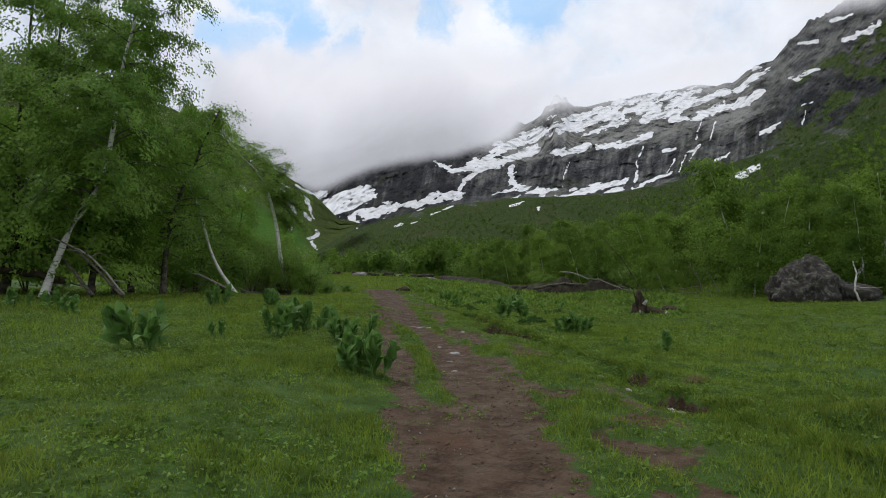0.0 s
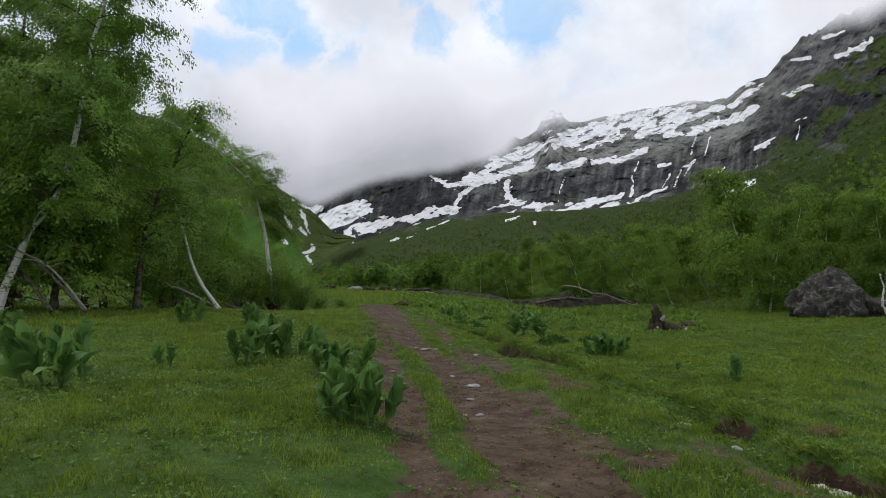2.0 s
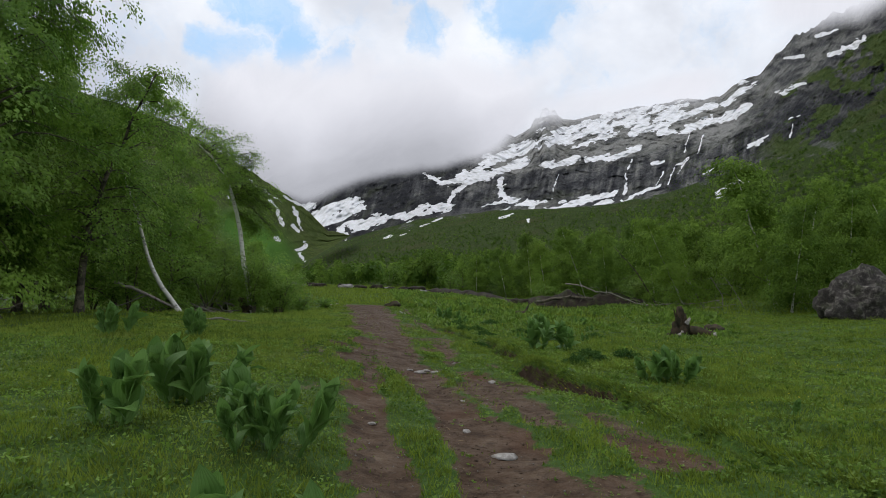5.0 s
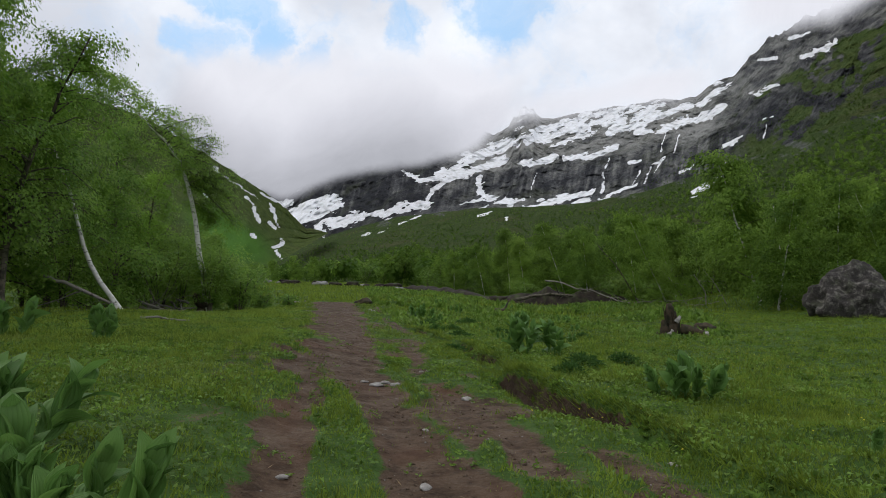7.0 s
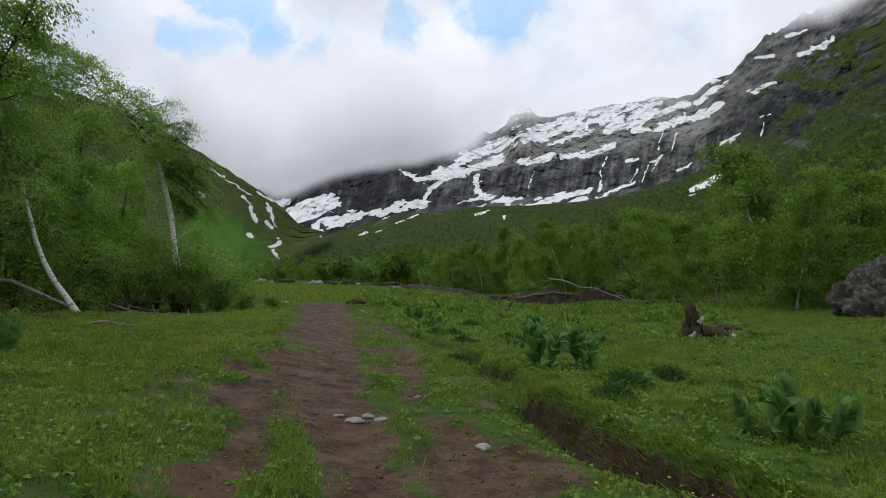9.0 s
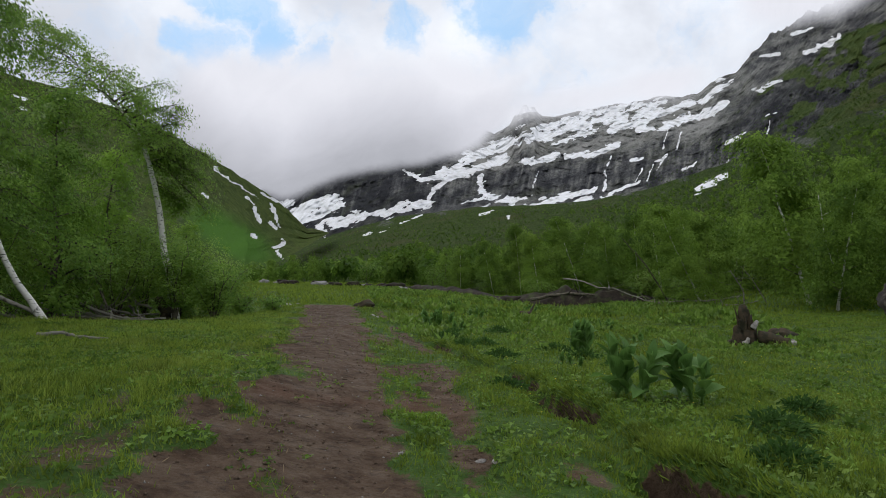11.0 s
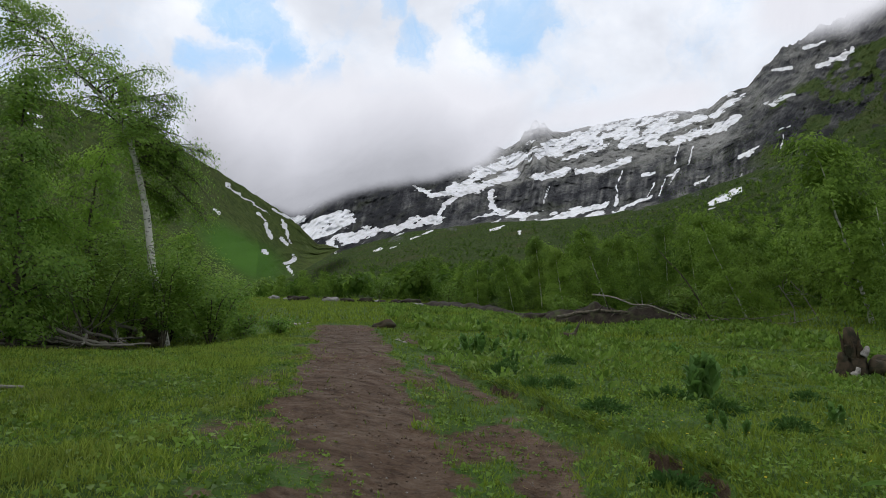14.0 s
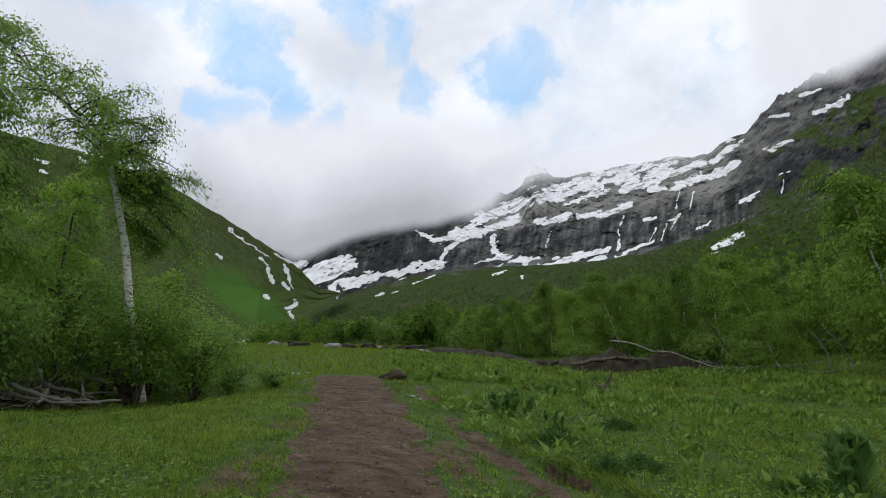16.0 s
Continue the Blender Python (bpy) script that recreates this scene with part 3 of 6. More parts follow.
STREAKS = (
    (((560, 372), (610, 372), (648, 350)), 11.7), (((575, 362), (600, 352), (640, 342)), 9), (((556, 430), (585, 405), (625, 395)), 7.2),
    (((545, 437), (600, 412), (628, 402)), 5.4), (((620, 385), (660, 378), (690, 374)), 9), (((652, 382), (700, 368), (735, 360)), 4.5), (((735, 366), (770, 352), (812, 346)), 8.1), (((812, 346), (822, 318), (845, 304), (880, 288)), 4.5),
    (((768, 288), (800, 302), (840, 302), (895, 280)), 4.05), (((830, 300), (870, 275), (930, 240), (960, 228)), 7.2), (((880, 258), (930, 250), (965, 232)), 8.1), (((880, 290), (930, 270), (950, 262)), 6.3),
    (((905, 300), (908, 325), (930, 338), (960, 345)), 5.4), (((870, 345), (905, 336), (945, 342)), 3.6), (((905, 355), (930, 344), (985, 336)), 4.05), (((985, 352), (1030, 340), (1060, 330), (1105, 322)), 5.4), (((1065, 345), (1100, 330)), 4.5),
    (((985, 270), (1020, 262), (1040, 252)), 7.2), (((1060, 258), (1100, 258), (1150, 240)), 5.4), (((990, 228), (1050, 214), (1110, 196), (1160, 184)), 7.2), (((1030, 240), (1075, 222), (1095, 216)), 4.5),
    (((1000, 212), (1070, 196), (1120, 178), (1180, 162), (1240, 158)), 5.4), (((1140, 210), (1160, 198), (1200, 200)), 8.1), (((1130, 198), (1180, 176), (1240, 172), (1290, 158)), 5.4), (((1190, 212), (1240, 204), (1290, 184), (1330, 178)), 5.4),
    (((1240, 196), (1280, 190), (1320, 176), (1355, 158)), 4.5), (((1310, 152), (1340, 130), (1365, 118)), 5.4), (((1330, 176), (1350, 156)), 4.5), (((1420, 68), (1452, 66)), 3.6), (((1408, 132), (1430, 126), (1450, 118)), 4.05),
    (((1350, 232), (1385, 212)), 3.6), (((1500, 62), (1535, 50), (1568, 34)), 4.5), (((1480, 28), (1520, 16)), 3.15), (((1300, 314), (1325, 300), (1345, 288)), 6.3), (((1345, 288), (1352, 262)), 1.44), (((1120, 336), (1150, 318), (1190, 306)), 3.6),
    (((1124, 322), (1128, 290), (1138, 258)), 1.87), (((1204, 300), (1220, 270), (1236, 256)), 1.87), (((1236, 246), (1242, 212)), 1.73), (((1258, 246), (1270, 212)), 1.44), (((1180, 304), (1196, 280)), 1.44), (((996, 330), (1008, 285)), 1.15),
    (((1222, 282), (1240, 254)), 1.44), (((1270, 280), (1290, 272)), 2.7), (((1176, 268), (1196, 262)), 2.7), (((1425, 216), (1428, 190)), 1.01), (((1425, 182), (1440, 176)), 1.8), (((1280, 276), (1292, 268)), 1.44),
)
snow = old_snow(U, V, STREAKS, 100)
ledges = fbm((U * 0.94 - V * 0.34) * 0.026, (V * 0.94 + U * 0.34) * 0.085, 77, 6, 0.58)
zone = sstep(W, 0.52, 0.75) * sstep(U, 880, 980) * (1 - sstep(U, 1330, 1420))
ledges = ledges - 0.02
snow = np.maximum(snow, sstep(zone * (ledges + 0.22 * (fbm(U * 0.2, V * 0.45, 79, 3) - 0.5)), 0.56, 0.67))
snow = np.maximum(snow, sstep(W, 0.3, 0.6) * (1 - sstep(U, 560, 640)) * sstep(ledges, 0.45, 0.6))
rock = sstep(W, 0.02, 0.10) * (0.55 + 0.45 * sstep(1420 - U, -150, 60)) + 0.25 * sstep(W, 0.5, 0.9)
green = sstep(fbm(U * 0.018, V * 0.03 + U * 0.012, 65, 5, 0.6), 0.37, 0.55) * sstep(U, 1250, 1450) * (1 - sstep(W, 0.55, 0.85))
rock = np.clip(rock + 0.25 * sstep(U, 1350, 1500) - 0.75 * green, 0, 1)
cracks = fbm(U * 0.16 + V * 0.03, V * 0.022, 66, 4, 0.6)
tilt_u, tilt_v = U * 0.94 - V * 0.34, V * 0.94 + U * 0.34
strata = fbm(tilt_u * 0.030, tilt_v * 0.075, 67, 6, 0.62)
slabs = 1 - np.abs(2 * fbm(tilt_u * 0.022, tilt_v * 0.048, 68, 5, 0.6) - 1)
cliff = sstep(W, 0.06, 0.16) * (1 - sstep(W + 0.30 * (strata - 0.5), 0.44, 0.56)) * (1 - sstep(U, 1330, 1480))
high = sstep(W, 0.42, 0.62) * sstep(U, 820, 920)
bands = 0.50 + 0.85 * (strata - 0.5) + high * (0.20 + 0.55 * (slabs - 0.72)) + cliff * (0.95 * (cracks - 0.5) - 0.14) - 0.26 * sstep(U, 1310, 1430) - 0.24 * (1 - sstep(U, 780, 860))
slope_object("mountain_wall", "long dark rock wall with old snow ledges and thin waterfalls", us, wall, MAT_RIGHT, rock, snow, np.zeros(U.shape), bands)

# the broad wooded slope below the wall
FOOT_FOOT = ((470, 490, 230), (560, 494, 165), (700, 497, 140), (850, 500, 112), (1000, 503, 90), (1200, 508, 74), (1400, 512, 60), (1568, 516, 52), (1900, 524, 42), (2600, 560, 30))
FOOT_CREST = ((470, 487, 2000), (515, 468, 1950), (560, 444, 1900), (600, 418, 1850), (680, 392, 1700), (760, 370, 1540), (900, 352, 1290), (1000, 348, 1120), (1100, 340, 1010), (1200, 318, 890), (1300, 285, 780), (1420, 245, 680), (1568, 186, 575), (1900, 80, 450), (2600, -40, 410))
us2 = np.arange(470, 2600, 7.0)
foot = slope_grid(us2, FOOT_FOOT, FOOT_CREST, 90, 0.9, 0.03, 81, 2.0)
U, V, W = foot[:3]
snow = old_snow(U, V, ((((1290, 322), (1325, 302), (1345, 292)), 6), (((730, 398), (745, 390)), 2.5), (((765, 382), (800, 366)), 3.0), (((950, 374), (955, 370)), 2.5), (((700, 402), (712, 397)), 2), (((905, 366), (925, 358)), 3)), 300)
rock = 0.55 * sstep(W, 0.72, 1.0) * sstep(fbm(U * 0.03, V * 0.08, 83), 0.45, 0.65)
slope_object("wooded_slope", "long green slope of scrub and young birch below the cliffs", us2, foot, MAT_FOOT, rock, snow, np.zeros(U.shape))

# the grassy hill across the valley
HILL_FOOT = ((-2200, 520, 40), (-900, 512, 60), (-200, 505, 90), (100, 502, 120), (300, 499, 170), (420, 492, 260), (500, 478, 420), (560, 448, 800), (640, 400, 1300))
HILL_CREST = ((-2200, -100, 250), (-900, 20, 320), (-200, 90, 420), (37, 121, 520), (177, 154, 620), (300, 196, 760), (377, 236, 880), (440, 275, 1000), (500, 310, 1150), (557, 350, 1350), (600, 392, 1500), (640, 399, 1520))
us3 = np.concatenate([np.arange(-2200, 60, 25), np.arange(60, 642, 3.0)])
hill = slope_grid(us3, HILL_FOOT, HILL_CREST, 110, 1.0, 0.05, 91, 4.0)
U, V, W = hill[:3]
snow = old_snow(U, V, ((((498, 338), (508, 352), (520, 382)), 3.75), (((538, 352), (548, 372), (556, 392)), 3.75), (((540, 380), (552, 398)), 3), (((440, 286), (452, 298)), 3.75), (((424, 334), (432, 344)), 2.62), (((176, 168), (190, 178)), 3),
                               (((108, 172), (124, 178)), 3), (((118, 192), (130, 198)), 2.25), (((545, 425), (560, 418)), 4.5), (((520, 345), (470, 312), (440, 288)), 1.5), (((560, 352), (520, 330)), 3), (((508, 404), (516, 410)), 1.88), (((550, 436), (560, 448)), 3)), 400)
meadow = 1.2 * np.exp(-(((U - 470) * 0.86 + (V - 408) * 0.5) / 105) ** 2 - (((V - 408) * 0.86 - (U - 470) * 0.5) / 34) ** 2) + 0.5 * (fbm(U * 0.02, V * 0.03, 93) - 0.5)
rock = 0.35 * sstep(U, 400, 560) * sstep(W, 0.2, 0.6) * sstep(fbm(U * 0.05, V * 0.05, 95), 0.4, 0.65)
slope_object("grassy_hill", "steep grassy hillside with small patches of old snow", us3, hill, MAT_LEFT, rock, snow, np.clip(meadow, 0, 1))


def on_slope(grid, us_axis, u, w):
    """The place on a slope at station u and height share w, on arrays."""
    X, Y, Z = grid[3:]
    r, c = X.shape
    iu = np.interp(u, us_axis, np.arange(c))
    iw = np.clip(w, 0, 1) * (r - 1)
    a, b = np.clip(iw.astype(int), 0, r - 2), np.clip(iu.astype(int), 0, c - 2)
    fa, fb = iw - a, iu - b
    out = []
    for Q in (X, Y, Z):
        out.append((Q[a, b] * (1 - fb) + Q[a, b + 1] * fb) * (1 - fa) + (Q[a + 1, b] * (1 - fb) + Q[a + 1, b + 1] * fb) * fa)
    return np.stack(out, -1)


# ---- low cloud lying on the mountains ----
def cloud_material():
    m, n = material("cloud_mist")
    pos = n.add("ShaderNodeNewGeometry").outputs["Position"]
    thick = n.add("ShaderNodeAttribute", attribute_name="thick").outputs["Fac"]
    light = n.add("ShaderNodeAttribute", attribute_name="light").outputs["Fac"]
    a = n.noise(pos, 0.0035, 6.0, 0.6, 0.5)
    b = n.noise(pos, 0.011, 5.0, 0.6)
    t = n.math("ADD", thick, n.math("MULTIPLY", n.math("SUBTRACT", n.math("ADD", n.math("MULTIPLY", a, 0.65), n.math("MULTIPLY", b, 0.35)), 0.5), 0.9))
    alpha = n.math("MULTIPLY", n.smooth(t, 0.12, 0.95), n.smooth(thick, 0.0, 0.12))
    col = n.ramp(n.math("ADD", light, n.math("MULTIPLY", n.math("SUBTRACT", a, 0.5), 0.5)), [(0.0, (0.36, 0.37, 0.41)), (0.3, (0.52, 0.53, 0.585)), (0.7, (0.70, 0.71, 0.78)), (1.0, (0.84, 0.85, 0.92))])
    em = n.add("ShaderNodeEmission", {"Color": col, "Strength": 1.0}).outputs[0]
    tr = n.add("ShaderNodeBsdfTransparent").outputs[0]
    n.add("ShaderNodeOutputMaterial", {"Surface": n.add("ShaderNodeMixShader", {0: alpha, 1: tr, 2: em}).outputs[0]})
    return m


MAT_CLOUD = cloud_material()


def cloud(name, label, us_axis, vs_axis, dist, thick, light):
    Uc, Vc = np.meshgrid(us_axis, vs_axis)
    R = dist(Uc, Vc)
    P = np.stack([EYE[0] + (Uc - 784) / FOC * R, EYE[1] + R, EYE[2] + (HOR - Vc) / FOC * R], -1)
    me = mesh_from(name, P.reshape(-1, 3), grid_faces(*Uc.shape), MAT_CLOUD, True, {"thick": thick(Uc, Vc), "light": light(Uc, Vc)})
    ob = tagged(new(name, me), label, "cloud", kind="structure")
    ob.visible_shadow = False
    return ob


def bank_edge(u):
    return np.interp(u, (300, 420, 480, 560, 640, 720, 800, 860, 900, 940, 980, 1100), (215, 285, 325, 352, 318, 296, 288, 268, 248, 222, 186, 110))


for depth, soft_edge, seed in ((1640.0, 46.0, 0), (1580.0, 80.0, 40)):
    cloud("cloud_backdrop", "grey low cloud bank lying on the mountain", np.linspace(300, 1080, 80), np.linspace(0, 420, 60),
          lambda u, v: depth + 60 * np.sin(u * 0.013 + v * 0.02 + seed),
          lambda u, v: sstep(bank_edge(u) - v + 14 + 22 * (fbm(u * 0.012 + seed, v * 0.012, 31) - 0.5), -6, soft_edge) * sstep(u, 320, 430) * (1 - sstep(u, 880, 1080)) * sstep(v, 10, 190),
          lambda u, v: 0.14 + 0.80 * sstep(bank_edge(u) - v, 0, 190) + 0.55 * sstep(u, 760, 960))
cloud("cloud_backdrop", "thin mist drifting over the crest", np.linspace(900, 1380, 70), np.linspace(60, 230, 34),
      lambda u, v: np.interp(u, (900, 1380), (1500, 1050)),
      lambda u, v: np.clip(0.72 * np.exp(-((v - np.interp(u, (900, 985, 1100, 1230, 1380), (212, 172, 152, 122, 88))) / 32) ** 2) * sstep(u, 905, 980) * (1 - sstep(u, 1270, 1370)) + 0.35 * np.exp(-((u - 1235) / 50) ** 2 - ((v - 128) / 26) ** 2), 0, 1), lambda u, v: 0.97 + 0 * u)
cloud("cloud_backdrop", "thin mist drifting over the crest", np.linspace(1330, 2300, 60), np.linspace(-420, 150, 50),
      lambda u, v: np.interp(u, (1330, 1568, 2300), (980, 640, 480)),
      lambda u, v: 1.0 * sstep(np.interp(u, (1330, 1400, 1480, 1568, 1700, 2300), (30, 20, 8, -10, -80, -260)) + 25 - v, -25, 75) * sstep(u, 1340, 1440), lambda u, v: 0.95 + 0 * u)


# ---- trees ----
def grow_tree(seed, trunk, radius, limbs, limb_len, leaf_n, leaf_len, start=0.25, droop=0.5, rise=0.7, airy=0.16, trunk_sides=9, extra=(), turned=False, tri=False):
    """Trunk, branches and leaves of one tree, as arrays. trunk: points from the foot up."""
    rng = np.random.default_rng(seed)
    tp = spline(trunk, 16)
    tp[1:-1] += rng.normal(scale=radius * 0.25, size=(14, 3))
    tp = np.vstack([tp[0] - [0, 0, 0.3], tp])
    h = np.linspace(0, 1, 17)
    rad = radius * (1 - 0.86 * h ** 0.9)
    rad[:2] *= 1.35
    tr = tube(tp, rad, trunk_sides, 0.12, seed)
    main, br, seeds_p, seeds_d, seeds_t, coarse = [], [], [], [], [], []
    height = np.linalg.norm(np.diff(trunk, axis=0), axis=1).sum()
    for k in range(limbs + len(extra)):
        s = start + (1 - start) * (k + rng.random()) / limbs if k < limbs else extra[k - limbs][0]
        p0 = np.array([np.interp(s, h, tp[:, j]) for j in range(3)])
        az = k * 2.399 + rng.normal() * 0.5
        L = limb_len * height * (0.35 + 0.9 * np.sin(np.pi * min(1, (s - start) / (1 - start) * 0.75 + 0.22))) * rng.uniform(0.7, 1.2)
        out = np.array([math.cos(az), math.sin(az), rise * rng.uniform(0.5, 1.4)])
        out /= np.linalg.norm(out)
        if k >= limbs:
            out = np.array(extra[k - limbs][1], float)
            L = float(np.linalg.norm(out))
            out /= L
        t = np.linspace(0, 1, 6)[:, None]
        pts = p0 + out * L * t + np.array([0, 0, -droop * L * (0.35 if k >= limbs else 1.0)]) * t ** 2.3 + np.cumsum(rng.normal(scale=L * 0.025, size=(6, 3)), 0)
        r0 = max(0.008, np.interp(s, h, rad) * 0.45)
        if k % 2 == 0:
            coarse.append((pts[::2], np.linspace(r0, r0 * 0.25, 3)))
        main.append(tube(pts, np.linspace(r0, r0 * 0.18, 6), 5))
        for j in range(8 if k < limbs else 26):
            q = rng.uniform(0.25, 1.0)
            b0 = np.array([np.interp(q, t[:, 0], pts[:, i]) for i in range(3)])
            a2 = az + rng.normal() * 1.0
            d2 = np.array([math.cos(a2), math.sin(a2), rng.uniform(-0.5, 0.6)])
            l2 = L * rng.uniform(0.22, 0.45)
            tone = rng.uniform(-0.5, 0.5)
            tw = b0 + d2 * l2 * t[::2] + np.array([0, 0, -droop * l2 * 0.9]) * t[::2] ** 2
            br.append(tube(tw, np.linspace(r0 * 0.3, 0.003, 3), 3))
            for q2 in rng.uniform(0.15, 1.0, 10):
                seeds_p.append(b0 + d2 * l2 * q2 + np.array([0, 0, -droop * l2 * 0.9]) * q2 ** 2)
                seeds_d.append(d2)
                seeds_t.append(tone)
        for q2 in rng.uniform(0.35, 1.0, 8):
            seeds_p.append(np.array([np.interp(q2, t[:, 0], pts[:, i]) for i in range(3)]))
            seeds_d.append(out)
            seeds_t.append(rng.uniform(-0.5, 0.3))
    sp, sd = np.array(seeds_p), np.array(seeds_d)
    i = rng.integers(0, len(sp), leaf_n)
    c = sp[i] + rng.normal(scale=airy, size=(leaf_n, 3)) * [1, 1, 0.8]
    d = sd[i] * 0.4 + rng.normal(size=(leaf_n, 3)) + [0, 0, -0.5]
    size = leaf_len * rng.uniform(0.55, 1.25, leaf_n)
    face = None
    if turned:
        face = c - np.array([np.interp(c[:, 2], tp[:, 2], tp[:, j]) for j in range(3)]).T
        face = face / (np.linalg.norm(face, axis=1, keepdims=True) + 0.2) + [0, 0, 0.55]
    return tr, main, br, (*leaves(c, d, size, size * 0.6, rng, face=face, tri=tri), np.repeat(np.array(seeds_t)[i], 3 if tri else 4)), coarse


def tree(name, label, category, grown, bark, leaf_mat, at, group="", limbs_apart=True):
    root = tagged(new(name), label, category, group)
    tr, main, br, lf, coarse = grown
    if category == "bush":
        for st in main[:6]:
            child("stem", mesh_from("stem", *st, bark, True), root)
    else:
        child("trunk", mesh_from("trunk", *tr, bark, True), root)
        if limbs_apart:
            for lm in main:
                child("limb", mesh_from("limb", *lm, MAT_DARK_BARK, True), root)
        else:
            br = [tube(p, r, 3) for p, r in coarse]
        child("twig_tangle", mesh_from("twig_tangle", *join(br), MAT_DARK_BARK, True), root, "thin dark twigs")["kind"] = "stuff"
    child("crown", mesh_from("crown", lf[0], lf[1], leaf_mat, False, {"tint": lf[2]}), root)
    root.location = at
    return root


def z_at(x, y):
    return float(ground_z(np.array([x]), np.array([y]))[0])


# the birches beside the path, each with its own trunk; points are from the foot
GROVE = "birches beside the path"
BIRCHES = (
    # x, y, trunk points, radius, limbs, limb length, leaves, leaf length, first limb, droop, label
    (-8.55, 37.2, ((0, 0, 0), (-0.3, 0, 1.8), (-0.48, 0, 3.0), (-0.75, 0, 4.7), (-1.25, 0, 6.3), (-2.25, 0, 7.9), (-3.4, 0, 8.9), (-4.7, -0.1, 10.2), (-6.2, -0.3, 11.2)), 0.16, 46, 0.145, 32000, 0.092, 0.52, 0.7, "white birch with a bent trunk and an airy crown"),
    (-13.9, 23.2, ((0, 0, 0), (0.95, 0, 2.6), (2.2, -0.2, 4.6), (2.6, -0.3, 6.8), (2.95, -0.3, 8.9), (3.5, -0.3, 11.6), (3.8, -0.3, 13.0)), 0.14, 54, 0.19, 46000, 0.11, 0.24, 0.65, "tall white birch with a slanting trunk and an airy crown"),
    (-9.2, 30.2, ((0, 0, 0), (-1.3, 0.2, 2.0), (-2.1, 0.3, 4.4), (-3.0, 0.4, 6.6), (-3.6, 0.5, 8.0)), 0.095, 32, 0.20, 15000, 0.10, 0.48, 0.6, "white birch leaning over the logs, full leaf"),
    (-11.7, 28.0, ((0, 0, 0), (0.1, 0, 2.2), (0.5, 0, 4.0), (1.4, -0.2, 6.0), (2.5, -0.4, 8.2)), 0.15, 36, 0.22, 14500, 0.105, 0.28, 0.6, "dark-trunked birch leaning over its neighbours"),
    (-16.6, 25.0, ((0, 0, 0), (0.5, 0, 3.0), (0.2, 0.2, 6.0), (0.8, 0.2, 14.4)), 0.19, 50, 0.21, 26000, 0.155, 0.14, 0.6, "tall birch with dense green foliage"),
    (-11.4, 34.4, ((0, 0, 0), (0.1, 0, 2.0), (-0.1, 0.2, 4.2), (-0.1, 0.2, 7.6)), 0.12, 40, 0.23, 20000, 0.11, 0.12, 0.6, "young birch with dense green foliage"),
    (-18.5, 20.0, ((0, 0, 0), (0.3, 0, 3.0), (0.6, 0.2, 7.0), (0.9, 0.2, 12.4)), 0.20, 40, 0.22, 16000, 0.15, 0.14, 0.6, "tall birch with dense green foliage"),
    (-14.1, 30.0, ((0, 0, 0), (-0.3, 0, 3.0), (-0.2, 0.2, 6.0), (0.3, 0.2, 10.6)), 0.16, 38, 0.24, 20000, 0.12, 0.12, 0.6, "tall birch with dense green foliage"),
    (-20.8, 28.0, ((0, 0, 0), (-0.3, 0, 3.0), (-0.2, 0.2, 7.0), (0.3, 0.2, 12.0)), 0.18, 34, 0.25, 9000, 0.18, 0.12, 0.6, "tall birch with dense green foliage"),
    (-13.8, 36.6, ((0, 0, 0), (-0.3, 0, 1.6), (-0.6, 0.2, 3.0), (-0.5, 0.2, 4.8)), 0.10, 28, 0.28, 9000, 0.11, 0.10, 0.6, "young birch with dense green foliage"),
    (-12.3, 31.4, ((0, 0, 0), (0.1, 0, 2.2), (-0.3, 0.2, 4.5), (0.2, 0.2, 9.8)), 0.12, 42, 0.18, 24000, 0.105, 0.14, 0.6, "slim birch with dense green foliage"),
    (-13.9, 28.2, ((0, 0, 0), (0.2, 0, 3.0), (0.0, 0.2, 7.0), (0.2, 0.2, 12.0)), 0.15, 42, 0.19, 24000, 0.13, 0.14, 0.6, "tall birch with dense green foliage"),
    (-11.9, 39.2, ((0, 0, 0), (0.1, 0, 2.2), (-0.3, 0.2, 3.8), (0.2, 0.2, 6.6)), 0.11, 36, 0.25, 13000, 0.125, 0.08, 0.6, "slim birch with dense green foliage"),
    (-14.8, 39.5, ((0, 0, 0), (-0.1, 0, 2.2), (0.3, 0.2, 4.0), (0.1, 0.2, 6.2)), 0.12, 34, 0.25, 11000, 0.135, 0.08, 0.6, "slim birch with dense green foliage"),
    (-9.9, 41.5, ((0, 0, 0), (0.1, 0, 1.8), (-0.2, 0.2, 2.6), (0.2, 0.2, 3.8)), 0.08, 28, 0.27, 7000, 0.125, 0.06, 0.6, "young birch with dense green foliage"),
    (-13.4, 25.4, ((0, 0, 0), (0.2, 0, 3.0), (-0.2, 0.2, 6.0), (0.3, 0.2, 11.6)), 0.15, 46, 0.21, 36000, 0.13, 0.16, 0.6, "tall birch with dense green foliage"),
    (-15.2, 25.6, ((0, 0, 0), (0.2, 0, 4.0), (-0.1, 0.2, 8.0), (0.4, 0.1, 14.6)), 0.17, 50, 0.19, 36000, 0.14, 0.18, 0.6, "tall birch with dense green foliage"),
    (-24.0, 22.5, ((0, 0, 0), (0.3, 0, 3.0), (0.5, 0.2, 7.0), (0.3, 0.2, 12.5)), 0.19, 30, 0.26, 7000, 0.20, 0.12, 0.6, "tall birch with dense green foliage"),
)
